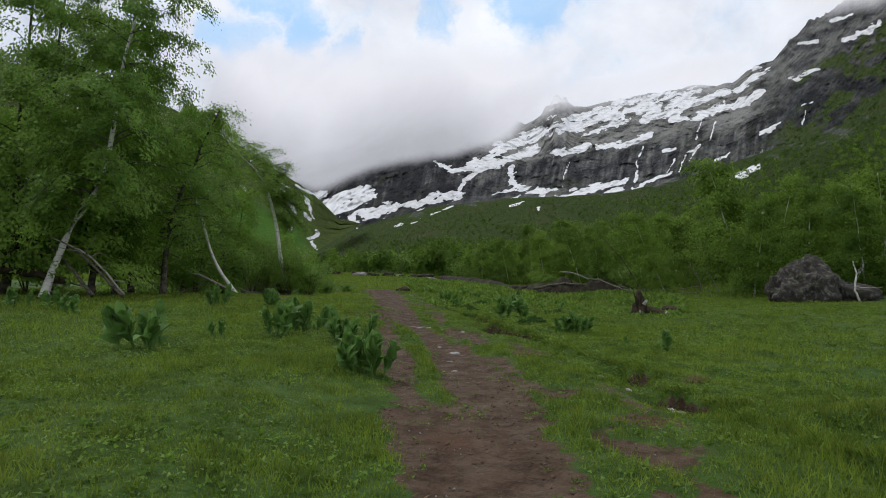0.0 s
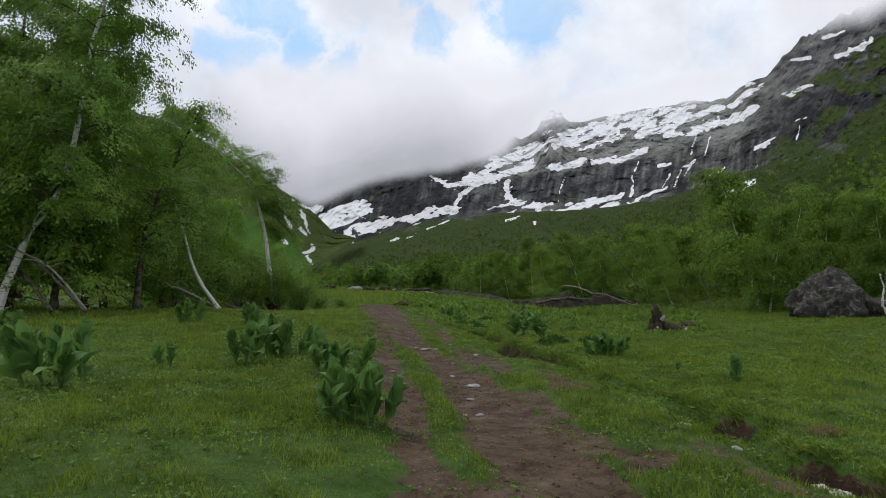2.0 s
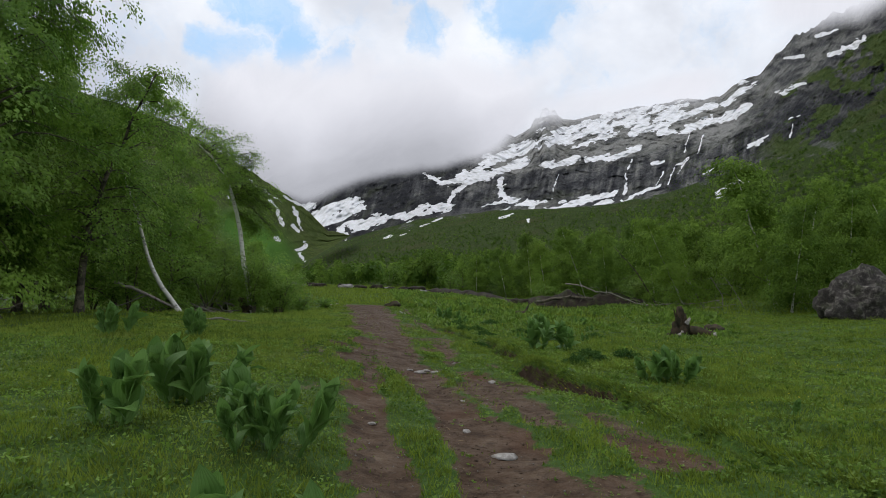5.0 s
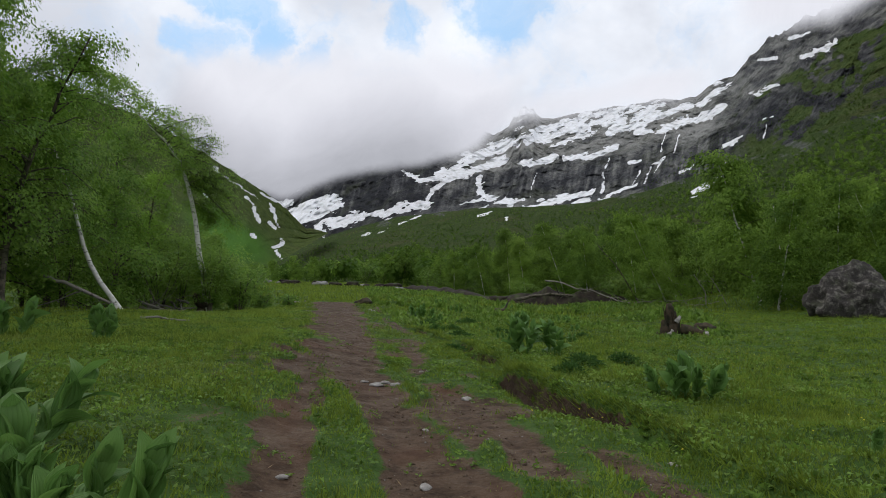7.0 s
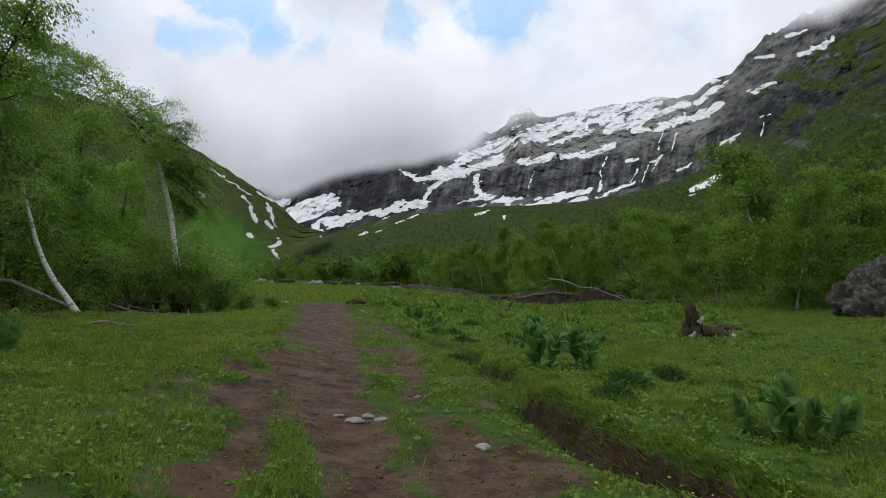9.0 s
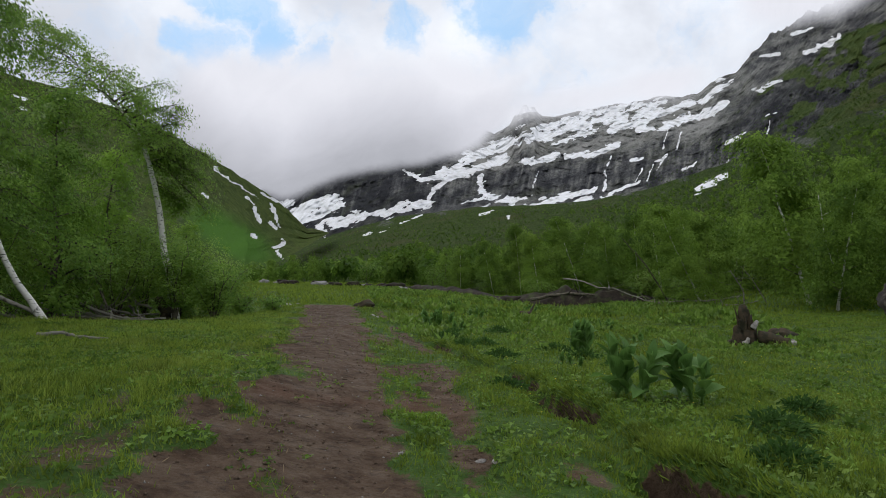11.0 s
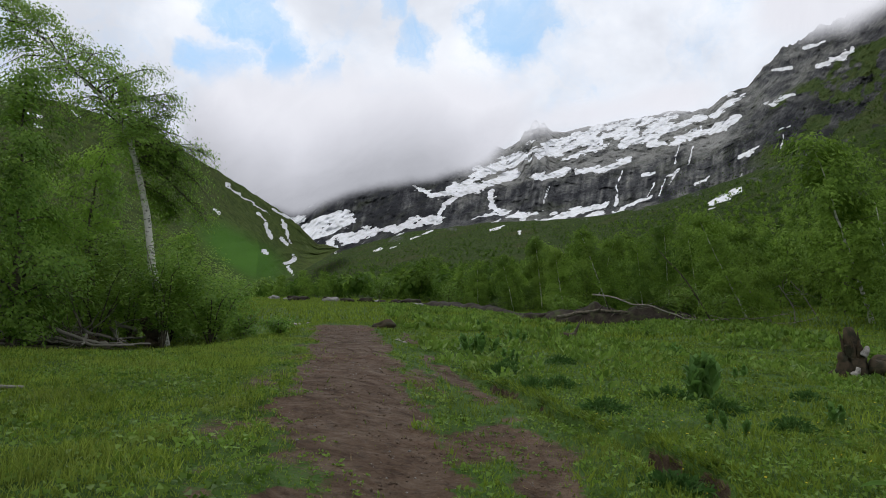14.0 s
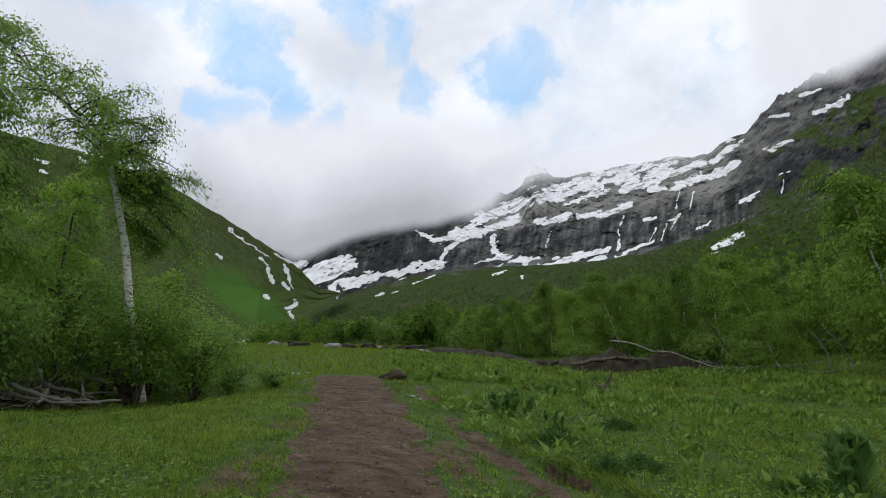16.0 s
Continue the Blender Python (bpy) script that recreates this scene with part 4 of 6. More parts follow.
for k, (x, y, pts, rad, nl, ll, n, size, first, dr, label) in enumerate(BIRCHES):
    white = k < 3
    tree("birch_tree", label, "tree", grow_tree(500 + k, np.array(pts, float), rad, nl, ll, n, size, first, dr, 0.7, 0.20 if not white else 0.13, 9,
         ((0.50, (1.7, 0.5, 0.9)), (0.53, (2.0, 0.6, 0.2)), (0.56, (1.5, 0.4, 1.2)), (0.58, (2.3, 0.5, 0.0)), (0.61, (1.8, 0.3, 0.9)), (0.64, (2.2, 0.4, 0.2)), (0.52, (1.4, 0.8, -0.5)), (0.55, (1.9, 0.9, -0.6)),
          (0.60, (2.6, 0.6, -0.6)), (0.67, (1.6, 0.2, 1.2)), (0.57, (1.0, 0.9, -0.9)), (0.46, (1.3, 0.7, -0.9)), (0.50, (1.9, 0.8, -1.2)), (0.44, (0.9, 0.9, -0.3)), (0.54, (2.3, 0.7, -1.4))) if k == 0 else (), True),
         MAT_BIRCH_BARK if white else MAT_DARK_BARK, MAT_BIRCH_LEAF, (x, y, z_at(x, y)), GROVE)


def bush_grown(seed, h, w, n, size, low=0.03):
    rng = np.random.default_rng(seed)
    stems, sp = [], []
    for k in range(9):
        az, lean = k * 2.4 + rng.normal() * 0.3, rng.uniform(0.2, 1.0) * w * 0.5
        end = np.array([math.cos(az) * lean, math.sin(az) * lean, h * rng.uniform(0.6, 0.95)])
        t = np.linspace(0, 1, 6)[:, None]
        pts = end * t + np.array([0, 0, h * 0.12]) * np.sin(np.pi * t) + rng.normal(scale=0.03 * h, size=(6, 3)) * t
        pts[0, 2] = -0.15
        stems.append(tube(pts, np.linspace(0.03, 0.006, 6), 5))
        for q in rng.uniform(0.12, 1.0, 34):
            b = end * q + np.array([0, 0, h * 0.12]) * math.sin(math.pi * q)
            sp.append(b + rng.normal(size=3) * [w * 0.13, w * 0.13, h * 0.09])
    sp = np.array(sp)
    sp[:, 2] = np.abs(sp[:, 2])
    tone = rng.uniform(-0.5, 0.5, len(sp))
    i = rng.integers(0, len(sp), n)
    c = sp[i] + rng.normal(scale=0.03 * h + 0.03, size=(n, 3))
    c[:, 2] = np.where(c[:, 2] < low, low + np.abs(c[:, 2]) * 0.6 * rng.random(n), c[:, 2])
    s = size * rng.uniform(0.65, 1.3, n)
    d = rng.normal(size=(n, 3)) + [0, 0, 0.3]
    return None, stems, None, (*leaves(c, d, s, s * 0.55, rng, 0.1, c - [0, 0, h * 0.3] + [0, 0, 0.5 * h]), np.repeat(tone[i], 4)), None


BUSHES = ((-8.2, 36.2, 3.2, 2.4, 9000), (-10.6, 37.0, 3.0, 2.8, 6000), (-10.4, 38.9, 4.2, 3.8, 11000), (-8.9, 38.4, 3.2, 3.0, 8000), (-7.4, 38.0, 2.3, 3.0, 7000), (-12.8, 38.9, 4.4, 4.0, 9000), (-11.2, 41.0, 3.4, 3.6, 6000), (-8.3, 40.6, 2.4, 2.8, 4200), (-13.8, 32.6, 2.6, 3.0, 4600),
          (-17.5, 27.6, 3.2, 3.8, 5200), (-12.0, 53.0, 2.6, 3.8, 3000), (-15.0, 47.0, 3.2, 4.2, 3400), (-18.5, 42.0, 3.4, 4.6, 4000), (-19.0, 58.0, 3.2, 4.6, 2600),
          (-6.3, 37.6, 1.0, 1.6, 1800), (-11.4, 30.8, 2.6, 2.8, 5000), (-20.0, 24.0, 3.0, 3.6, 4600), (-22.5, 31.0, 3.6, 4.4, 4000), (-16.8, 22.6, 2.0, 2.6, 3600), (-27.0, 26.0, 4.6, 5.0, 3600), (-5.0, 37.0, 0.6, 1.2, 1100))
for k, (x, y, h, w, n) in enumerate(BUSHES):
    tree("willow_bush", "leafy green shrub at the edge of the birches", "bush", bush_grown(700 + k, h, w, int(n * 0.8), 0.095 if y < 40 else 0.15, 0.6 if k < 2 else 0.03), MAT_DARK_BARK, MAT_SHRUB, (x, y, z_at(x, y)), "shrubs under the birches")

# ---- the wood across the meadow ----
WOOD = "young birches across the meadow"
variants, variants_near = [], []
for k in range(6):
    rng = np.random.default_rng(900 + k)
    lean = rng.normal(size=2) * 0.9
    pts = np.array([(0, 0, 0), (lean[0] * 0.4, lean[1] * 0.4, 2.2), (lean[0] * 0.8, lean[1] * 0.8, 4.4), (lean[0] * 1.3, lean[1] * 1.3, 7.0)])
    variants.append(grow_tree(920 + k, pts, 0.06, 30, 0.27, 1900, 0.34, 0.04, 0.45, 0.7, 0.26, 6, (), True, True))
    variants_near.append(grow_tree(960 + k, pts * [1.7, 1.7, 1], 0.085, 36, 0.25, 10500, 0.165, 0.12, 0.5, 0.7, 0.24, 6, (), True, True))
PLACED = ((24.9, 49.2, 0.95, 0), (31.5, 46.0, 0.95, 1), (29.5, 50.0, 1.1, 2), (34.0, 47.0, 1.2, 3), (27.3, 55.4, 1.52, 4), (21.5, 59.0, 1.0, 5), (32.0, 60.0, 1.4, 1), (38.0, 55.0, 1.2, 0),
          (17.5, 68.0, 0.85, 2), (22.5, 68.5, 1.0, 3), (27.1, 70.0, 1.1, 5), (13.8, 80.0, 0.9, 4), (18.5, 80.0, 1.1, 1), (24.5, 80.0, 1.15, 2), (10.5, 92.0, 0.9, 0), (14.1, 93.0, 1.15, 3), (18.2, 104.0, 1.25, 5), (7.0, 102.0, 0.8, 2), (21.0, 95.0, 1.15, 4))
spots = [(x, y, s * 1.1, k) for x, y, s, k in PLACED]
rng = np.random.default_rng(33)
tries = 0
while len(spots) < 215 and tries < 4000:
    tries += 1
    u, w = rng.uniform(520, 2100), rng.uniform(0, 1) ** 1.6 * 0.16
    p = on_slope(foot, us2, np.array([u]), np.array([w]))[0]
    dist = math.hypot(p[0], p[1] - 10)
    if dist < 40 or dist > 190 or any((p[0] - s[0]) ** 2 + (p[1] - s[1]) ** 2 < (2.5 + dist * 0.010) ** 2 for s in spots):
        continue
    spots.append((p[0], p[1], rng.uniform(0.8, 1.35) * (0.75 if u < 700 else 1.0), int(rng.integers(0, 6))))
first = [None] * 12


def land_z(x, y):
    """The higher of the meadow and the wooded slope."""
    r = y - EYE[1]
    u = (x - EYE[0]) / r * FOC + 784 if r > 20 else 0
    z = z_at(x, y)
    if 480 < u < 2500:
        f = np.interp(u, [s[0] for s in FOOT_FOOT], [s[2] for s in FOOT_FOOT])
        c = np.interp(u, [s[0] for s in FOOT_CREST], [s[2] for s in FOOT_CREST])
        if r > f:
            z = max(z, float(on_slope(foot, us2, np.array([u]), np.array([(r - f) / (c - f)]))[0, 2]))
    return z


for i, (x, y, s, k) in enumerate(spots):
    z = land_z(x, y)
    near = i < len(PLACED)
    k += 6 if near else 0
    m = Matrix.Translation((x, y, z - 0.05)) @ Matrix.Rotation(rng.uniform(0, 6.28), 4, "Z")
    if first[k] is None:
        first[k] = tree("birch_tree", "slender young birch in fresh leaf at the wood's edge", "tree", (variants + variants_near)[k], MAT_BIRCH_BARK if near else MAT_DARK_BARK, MAT_FOREST, (x, y, z - 0.05), WOOD, False)
        first[k].scale = (s, s, s)
    else:
        o = copy_thing(first[k], m)
        o.scale = (s * rng.uniform(0.9, 1.1), s * rng.uniform(0.9, 1.1), s)


def far_wood(name, label, count, u_rng, w_rng, power, h_rng, clumps, size, seed, grid, axis, mat, beyond=0.0):
    """Crowns past counting on a far slope: loose clumps of leaf round each."""
    g = np.random.default_rng(seed)
    u = g.uniform(*u_rng, count)
    w = w_rng[0] + (w_rng[1] - w_rng[0]) * g.random(count) ** power
    keep = fbm(u * 0.02, w * 26, seed, 3) > 0.36
    u, w = u[keep], w[keep]
    p = on_slope(grid, axis, u, w)
    away = np.hypot(p[:, 0], p[:, 1] - 12) > beyond
    w, p = w[away], p[away]
    n = len(p)
    h = g.uniform(*h_rng, n) * (1 - 0.45 * w / max(w_rng[1], 1e-6))
    lobes = g.normal(size=(n, 4, 3))
    lobes /= np.linalg.norm(lobes, axis=2, keepdims=True)
    lobes[:, :, 2] = np.abs(lobes[:, :, 2]) * 0.9 - 0.15
    d = g.normal(size=(n, clumps, 3))
    d /= np.linalg.norm(d, axis=2, keepdims=True)
    rad = g.random((n, clumps, 1)) ** 0.25
    lobe = np.take_along_axis(lobes, np.broadcast_to(g.integers(0, 4, (n, clumps))[..., None], (n, clumps, 3)), 1)
    blob = d * rad * 0.62 + lobe * 0.55
    c = p[:, None] + blob * np.stack([h * 0.34, h * 0.34, h * 0.46], -1)[:, None] + np.stack([0 * h, 0 * h, h * 0.5], -1)[:, None]
    c = c.reshape(-1, 3)
    s = np.repeat(h, clumps) * size * g.uniform(0.6, 1.3, len(c))
    tint = np.repeat(g.uniform(-0.5, 0.5, n), clumps * 3)
    me = mesh_from(name, *leaves(c, g.normal(size=c.shape), s, s * 0.8, g, 0.0, (d * 0.8 + lobe * 0.5).reshape(-1, 3) + [0, 0, 0.35], True), mat, False, {"tint": tint})
    return tagged(new(name, me), label, "woodland", kind="stuff")


far_wood("far_wood", "dense young birch wood on the lower slope", 2600, (500, 2200), (0.0, 0.42), 1.5, (5.5, 8.5), 90, 0.135, 61, foot, us2, MAT_FOREST, 105.0)
far_wood("far_scrub", "green scrub scattered up the slope", 8200, (480, 2200), (0.15, 0.97), 1.0, (4.0, 7.5), 22, 0.30, 62, foot, us2, MAT_FOREST, 160.0)
far_wood("far_wood", "birch wood climbing the slope below the cliffs", 2700, (1060, 2100), (0.12, 0.90), 1.0, (7.0, 11.0), 56, 0.165, 69, foot, us2, MAT_FOREST, 130.0)
far_wood("far_scrub", "green scrub along the foot of the hill", 380, (-900, 540), (0.0, 0.10), 1.4, (3.0, 6.0), 60, 0.17, 63, hill, us3, MAT_FOREST)

far_wood("far_scrub", "dark green scrub clinging to the ledges", 2200, (1200, 2200), (0.0, 0.45), 1.2, (3.0, 5.0), 16, 0.26, 64, wall, us, MAT_SCRUB)

# ---- false hellebore: stout stems with broad pleated leaves ----
def pleated_leaf(seed, length=1.0, width=0.44, curl=0.35):
    rng = np.random.default_rng(seed)
    nt, ns = 8, 7
    t, s = np.meshgrid(np.linspace(0, 1, nt), np.linspace(-1, 1, ns), indexing="ij")
    half = width * 0.5 * np.sin(np.pi * np.clip(t * 0.94 + 0.06, 0, 1) ** 0.80) ** 0.80 + 0.012
    half[-1] = 0.004
    x = s * half
    y = length * t
    z = 0.13 * np.abs(s) ** 1.5 * half * 2 - curl * t ** 2.6 * length + 0.16 * np.sin(t * 2.6) * length + 0.012 * np.cos(s * 9) * np.sin(np.pi * t)
    z += 0.02 * np.sin(5 * t + seed) * s
    v = np.stack([x, y, z], -1).reshape(-1, 3)
    return mesh_from("leaf", v, grid_faces(nt, ns), MAT_VERATRUM, True, {"across": (s + 1) * 0.5})


LEAF_MESHES = [pleated_leaf(k, 1.0, w, c) for k, (w, c) in enumerate(((0.46, 0.14), (0.42, 0.04), (0.50, 0.24), (0.58, 0.12), (0.54, 0.02), (0.62, 0.22)))]
sv, sf = tube([(0, 0, -0.05), (0, 0, 0.3), (0, 0, 0.7), (0, 0, 1.0)], [0.05, 0.045, 0.032, 0.012], 7)
STEM_MESH = mesh_from("stem", sv, sf, MAT_VERATRUM, True, {"across": np.linspace(0, 1, len(sv))})


def false_hellebore(seed, x, y, h, stems, label, spread=0.16, count=13, broad=False):
    rng = np.random.default_rng(seed)
    root = tagged(new("false_hellebore"), label, "plant", "false hellebores in the meadow")
    root.location = (x, y, z_at(x, y) - 0.01)
    for k in range(stems):
        a = k * 2.4 + rng.random()
        off = Vector((math.cos(a), math.sin(a), 0)) * (spread * math.sqrt(k) if stems > 1 else 0)
        sh = h * rng.uniform(0.72, 1.0)
        lean = Matrix.Translation(off) @ Euler((rng.normal() * 0.12 - off.y * 1.1, rng.normal() * 0.12 + off.x * 1.1, 0)).to_matrix().to_4x4()
        child("stem", STEM_MESH, root, m=lean @ Matrix.Diagonal((sh * 0.5, sh * 0.5, sh * 0.75, 1)))
        for j in range(count):
            f = j / (count - 1)
            az = j * 2.3 + rng.normal() * 0.3
            up = radians((36 if broad else 20) + 46 * f ** 0.8 + rng.normal() * 11)
            size = sh * (0.46 - 0.26 * abs(f - 0.40)) * rng.uniform(0.85, 1.15)
            m = lean @ Matrix.Translation((0, 0, sh * (0.10 + 0.52 * f))) @ Matrix.Rotation(az, 4, "Z") @ Matrix.Rotation(up, 4, "X") @ Matrix.Rotation(rng.normal() * 0.25, 4, "Y") @ Matrix.Diagonal((size, size, size, 1))
            child("leaf", LEAF_MESHES[int(rng.integers(0, 3)) + (3 if broad else 0)], root, m=m)
    return root


BROAD = "false hellebore clump with broad pleated green leaves in the grass"
SINGLE = "single upright false hellebore with broad pleated leaves in the grass"
HELLEBORES = ((-0.45, 9.2, 0.80, 7, BROAD, 0.11), (-1.08, 11.6, 0.72, 7, BROAD, 0.13), (-2.15, 12.85, 0.86, 7, BROAD, 0.12), (-2.4, 11.9, 0.78, 3, BROAD, 0.13), (-3.9, 10.1, 0.86, 5, BROAD, 0.18), (-3.2, 11.3, 0.55, 2, BROAD, 0.14),
              (-4.6, 19.4, 0.74, 4, BROAD, 0.12), (-6.3, 19.6, 0.80, 4, BROAD, 0.16), (-9.6, 17.2, 0.72, 4, BROAD, 0.20), (-11.6, 18.4, 0.70, 4, BROAD, 0.20), (-8.0, 15.2, 0.6, 3, BROAD, 0.16), (-5.8, 13.2, 0.55, 2, BROAD, 0.15), (-10.8, 15.0, 0.7, 4, BROAD, 0.18),
              (5.15, 13.2, 0.80, 2, SINGLE, 0.06), (4.0, 16.9, 0.70, 9, BROAD, 0.13), (2.62, 21.3, 1.0, 3, BROAD, 0.11), (3.24, 20.95, 0.86, 3, BROAD, 0.12), (3.55, 26.85, 0.86, 5, BROAD, 0.10), (4.6, 14.4, 0.40, 1, SINGLE, 0.1),
              (0.80, 33.6, 0.74, 6, BROAD, 0.15), (1.5, 32.0, 0.40, 3, BROAD, 0.16), (2.75, 24.4, 0.34, 3, BROAD, 0.16), (4.9, 25.6, 0.42, 2, BROAD, 0.14), (6.2, 46.4, 0.70, 5, BROAD, 0.2), (6.4, 31.0, 0.45, 2, BROAD, 0.16), (2.6, 38.5, 0.55, 3, BROAD, 0.2), (2.2, 46.0, 0.7, 4, BROAD, 0.18), (7.6, 38.0, 0.6, 4, BROAD, 0.18))
for k, (x, y, h, n, label, spr) in enumerate(HELLEBORES):
    false_hellebore(1200 + k, x, y, h, n, label, spr, 12, not 20.5 < y < 22)

# tall herbs far out in the meadow, past counting
g = np.random.default_rng(44)
hx, hy = g.uniform(-6, 26, 8200), g.uniform(26, 92, 8200)
ok = (fbm(hx * 0.16, hy * 0.12, 45) > 0.44 + 0.10 * sstep(40 - hy, 0, 12)) & (mud_at(hx, hy) < 0.2) & (hx > -0.5 - (hy - 30) * 0.08) & (hx < 14 + (hy - 33) * 0.3)
hx, hy = hx[ok], hy[ok]
hz = ground_z(hx, hy)
nl = 9
c = np.repeat(np.stack([hx, hy, hz + 0.05], -1), nl, 0) + g.normal(size=(len(hx) * nl, 3)) * [0.12, 0.12, 0.04]
hs = np.repeat(g.uniform(0.20, 0.56, len(hx)) * (0.42 + 0.58 * sstep(hy, 30, 48)), nl)
tagged(new("tall_herbs", mesh_from("tall_herbs", *leaves(c, g.normal(size=c.shape) * [0.7, 0.7, 0.2] + [0, 0, 0.9], hs, hs * 0.42, g, 0.1), MAT_HERB)), "broad-leaved green herbs thick in the meadow", "plants", kind="stuff")

# ---- grass ----
def grass(name, label, count, x_rng, y_rng, hole, h_rng, w, seed, mat=None, lean=0.45):
    g = np.random.default_rng(seed)
    x, y = g.uniform(*x_rng, count), g.uniform(*y_rng, count)
    m = mud_at(x, y)
    thin = 0.30 * (1 - sstep(fbm(x * 2.3, y * 2.3, 73, 4, 0.6), 0.34, 0.56))
    keep = g.random(count) > np.clip(np.maximum(m * 1.35 - 0.05, thin), 0, 0.985)
    near = (1 - sstep(np.abs(x - 0.6), 4.6, 7.4)) * (1 - sstep(y, 20, 28))
    if hole is not None:
        keep &= g.random(count) < (near if hole else 1 - 0.9 * near)
    x, y = x[keep], y[keep]
    n = len(x)
    z = ground_z(x, y)
    tall = 0.45 + 0.8 * sstep(fbm(x * 0.8, y * 0.8, 71, 3), 0.3, 0.75) + 0.95 * sstep(fbm(x * 3.1, y * 3.1, 72, 3), 0.48, 0.75) + 0.35 * sstep(x, 2.5, 5)
    h = g.uniform(*h_rng, n) * tall * (1 - 0.55 * np.clip(mud_at(x, y) * 2, 0, 1))
    a = g.uniform(0, 2 * np.pi, n)
    b = g.uniform(0, 2 * np.pi, n)
    l = h * g.uniform(0.1, lean * 2, n)
    base = np.stack([x, y, z - 0.008], -1)
    side = np.stack([np.cos(a), np.sin(a), 0 * a], -1) * (w * g.uniform(0.6, 1.3, n))[:, None] * 0.5
    tip = base + np.stack([np.cos(b) * l, np.sin(b) * l, h * 0.95], -1)
    v = np.stack([base - side, base + side, tip], 1).reshape(-1, 3)
    me = mesh_from(name, v, np.arange(3 * n).reshape(n, 3), mat or MAT_GRASS)
    return tagged(new(name, me), label, "grass", kind="stuff")


grass("grass", "short green meadow grass beside the path", 540000, (-6.8, 8.0), (-1.5, 28), True, (0.032, 0.080), 0.0135, 81)
grass("grass", "meadow grass over the wider meadow", 330000, (-20, 26), (-3, 50), False, (0.05, 0.12), 0.026, 82)
grass("grass", "rough grass in the far meadow", 130000, (-50, 60), (48, 150), None, (0.12, 0.30), 0.10, 83)
# strip of the paler blades, whose colour carries painted sunlight
grass("grass", "long dry grass between path and birches, painted pale as if sunlit", 95000, (-9.5, -1.5), (18.5, 35), None, (0.04, 0.085), 0.013, 89, MAT_GRASS_PALE)
# long grass hanging over the lip of the gully
g = np.random.default_rng(87)
oy = g.uniform(5, 30, 12000)
ox = lane(oy, DITCH) + 0.30 * (fbm(oy * 0.8, oy * 0 + 3.0, 41) - 0.5) * 2 + g.uniform(0.10, 0.42, len(oy))
ok = fbm(oy * 2.6, ox * 2.6, 88, 3) > 0.36
ox, oy = ox[ok], oy[ok]
n = len(ox)
oh = g.uniform(0.05, 0.14, n)
base = np.stack([ox, oy, ground_z(ox, oy) - 0.01], -1)
tip = base + np.stack([-oh * g.uniform(0.1, 1.0, n), g.normal(size=n) * oh * 0.35, oh * g.uniform(0.15, 0.9, n)], -1)
wide = np.stack([g.normal(size=n) * 0.006, g.normal(size=n) * 0.012, 0 * ox], -1)
tagged(new("grass", mesh_from("grass", np.stack([base - wide, base + wide, tip], 1).reshape(-1, 3), np.arange(3 * n).reshape(n, 3), MAT_GRASS)), "long grass hanging over the gully edge", "grass", kind="stuff")
g = np.random.default_rng(84)
cx, cy = g.uniform(-9, 10, 190000), g.uniform(0.5, 32, 190000)
ok = (mud_at(cx, cy) < 0.25) & (fbm(cx * 1.1, cy * 1.1, 85, 3) + 0.25 * (g.random(190000) - 0.5) > 0.40 - 0.10 * sstep(-cx, 0, 2) + 0.16 * sstep(np.abs(cx - 0.5), 4.5, 9) + 0.16 * sstep(cy, 20, 32))
cx, cy = cx[ok], cy[ok]
c = np.stack([cx, cy, ground_z(cx, cy) + g.uniform(0.015, 0.05, len(cx))], -1)
d = g.normal(size=c.shape) * [1, 1, 0.25] + [0, 0, 0.25]
s = g.uniform(0.018, 0.036, len(cx)) * (1 + 0.5 * sstep(cy, 8, 20))
rx, ry = g.uniform(-9, 24, 26000), g.uniform(1.5, 48, 26000)
ok = (mud_at(rx, ry) < 0.3) & (fbm(rx * 0.6, ry * 0.6, 86, 3) + 0.3 * (g.random(26000) - 0.5) > 0.60 - 0.16 * sstep(rx, 1.5, 3.5) - 0.10 * sstep(-rx, 0.0, 1.5))
rx, ry = np.repeat(rx[ok], 6), np.repeat(ry[ok], 6)
c2 = np.stack([rx, ry, ground_z(rx, ry) + 0.02], -1) + g.normal(size=(len(rx), 3)) * [0.012, 0.012, 0.004]
s2 = g.uniform(0.04, 0.09, len(rx)) * (1 + 0.7 * sstep(rx, 2, 4) * sstep(ry, 8, 22))
rosettes = leaves(c2, g.normal(size=c2.shape) * [1, 1, 0.2] + [0, 0, 0.75], s2, s2 * 0.5, g, 0.2, None, True)
tagged(new("weed_rosettes", mesh_from("weed_rosettes", *rosettes, MAT_HERB)), "low broad-leaved weeds in the short grass", "plants", kind="stuff")
tagged(new("clover", mesh_from("clover", *leaves(c, d, s, s * 1.0, g, 0.05, None, True), MAT_HERB)), "small round clover and weed leaves among the grass", "plants", kind="stuff")


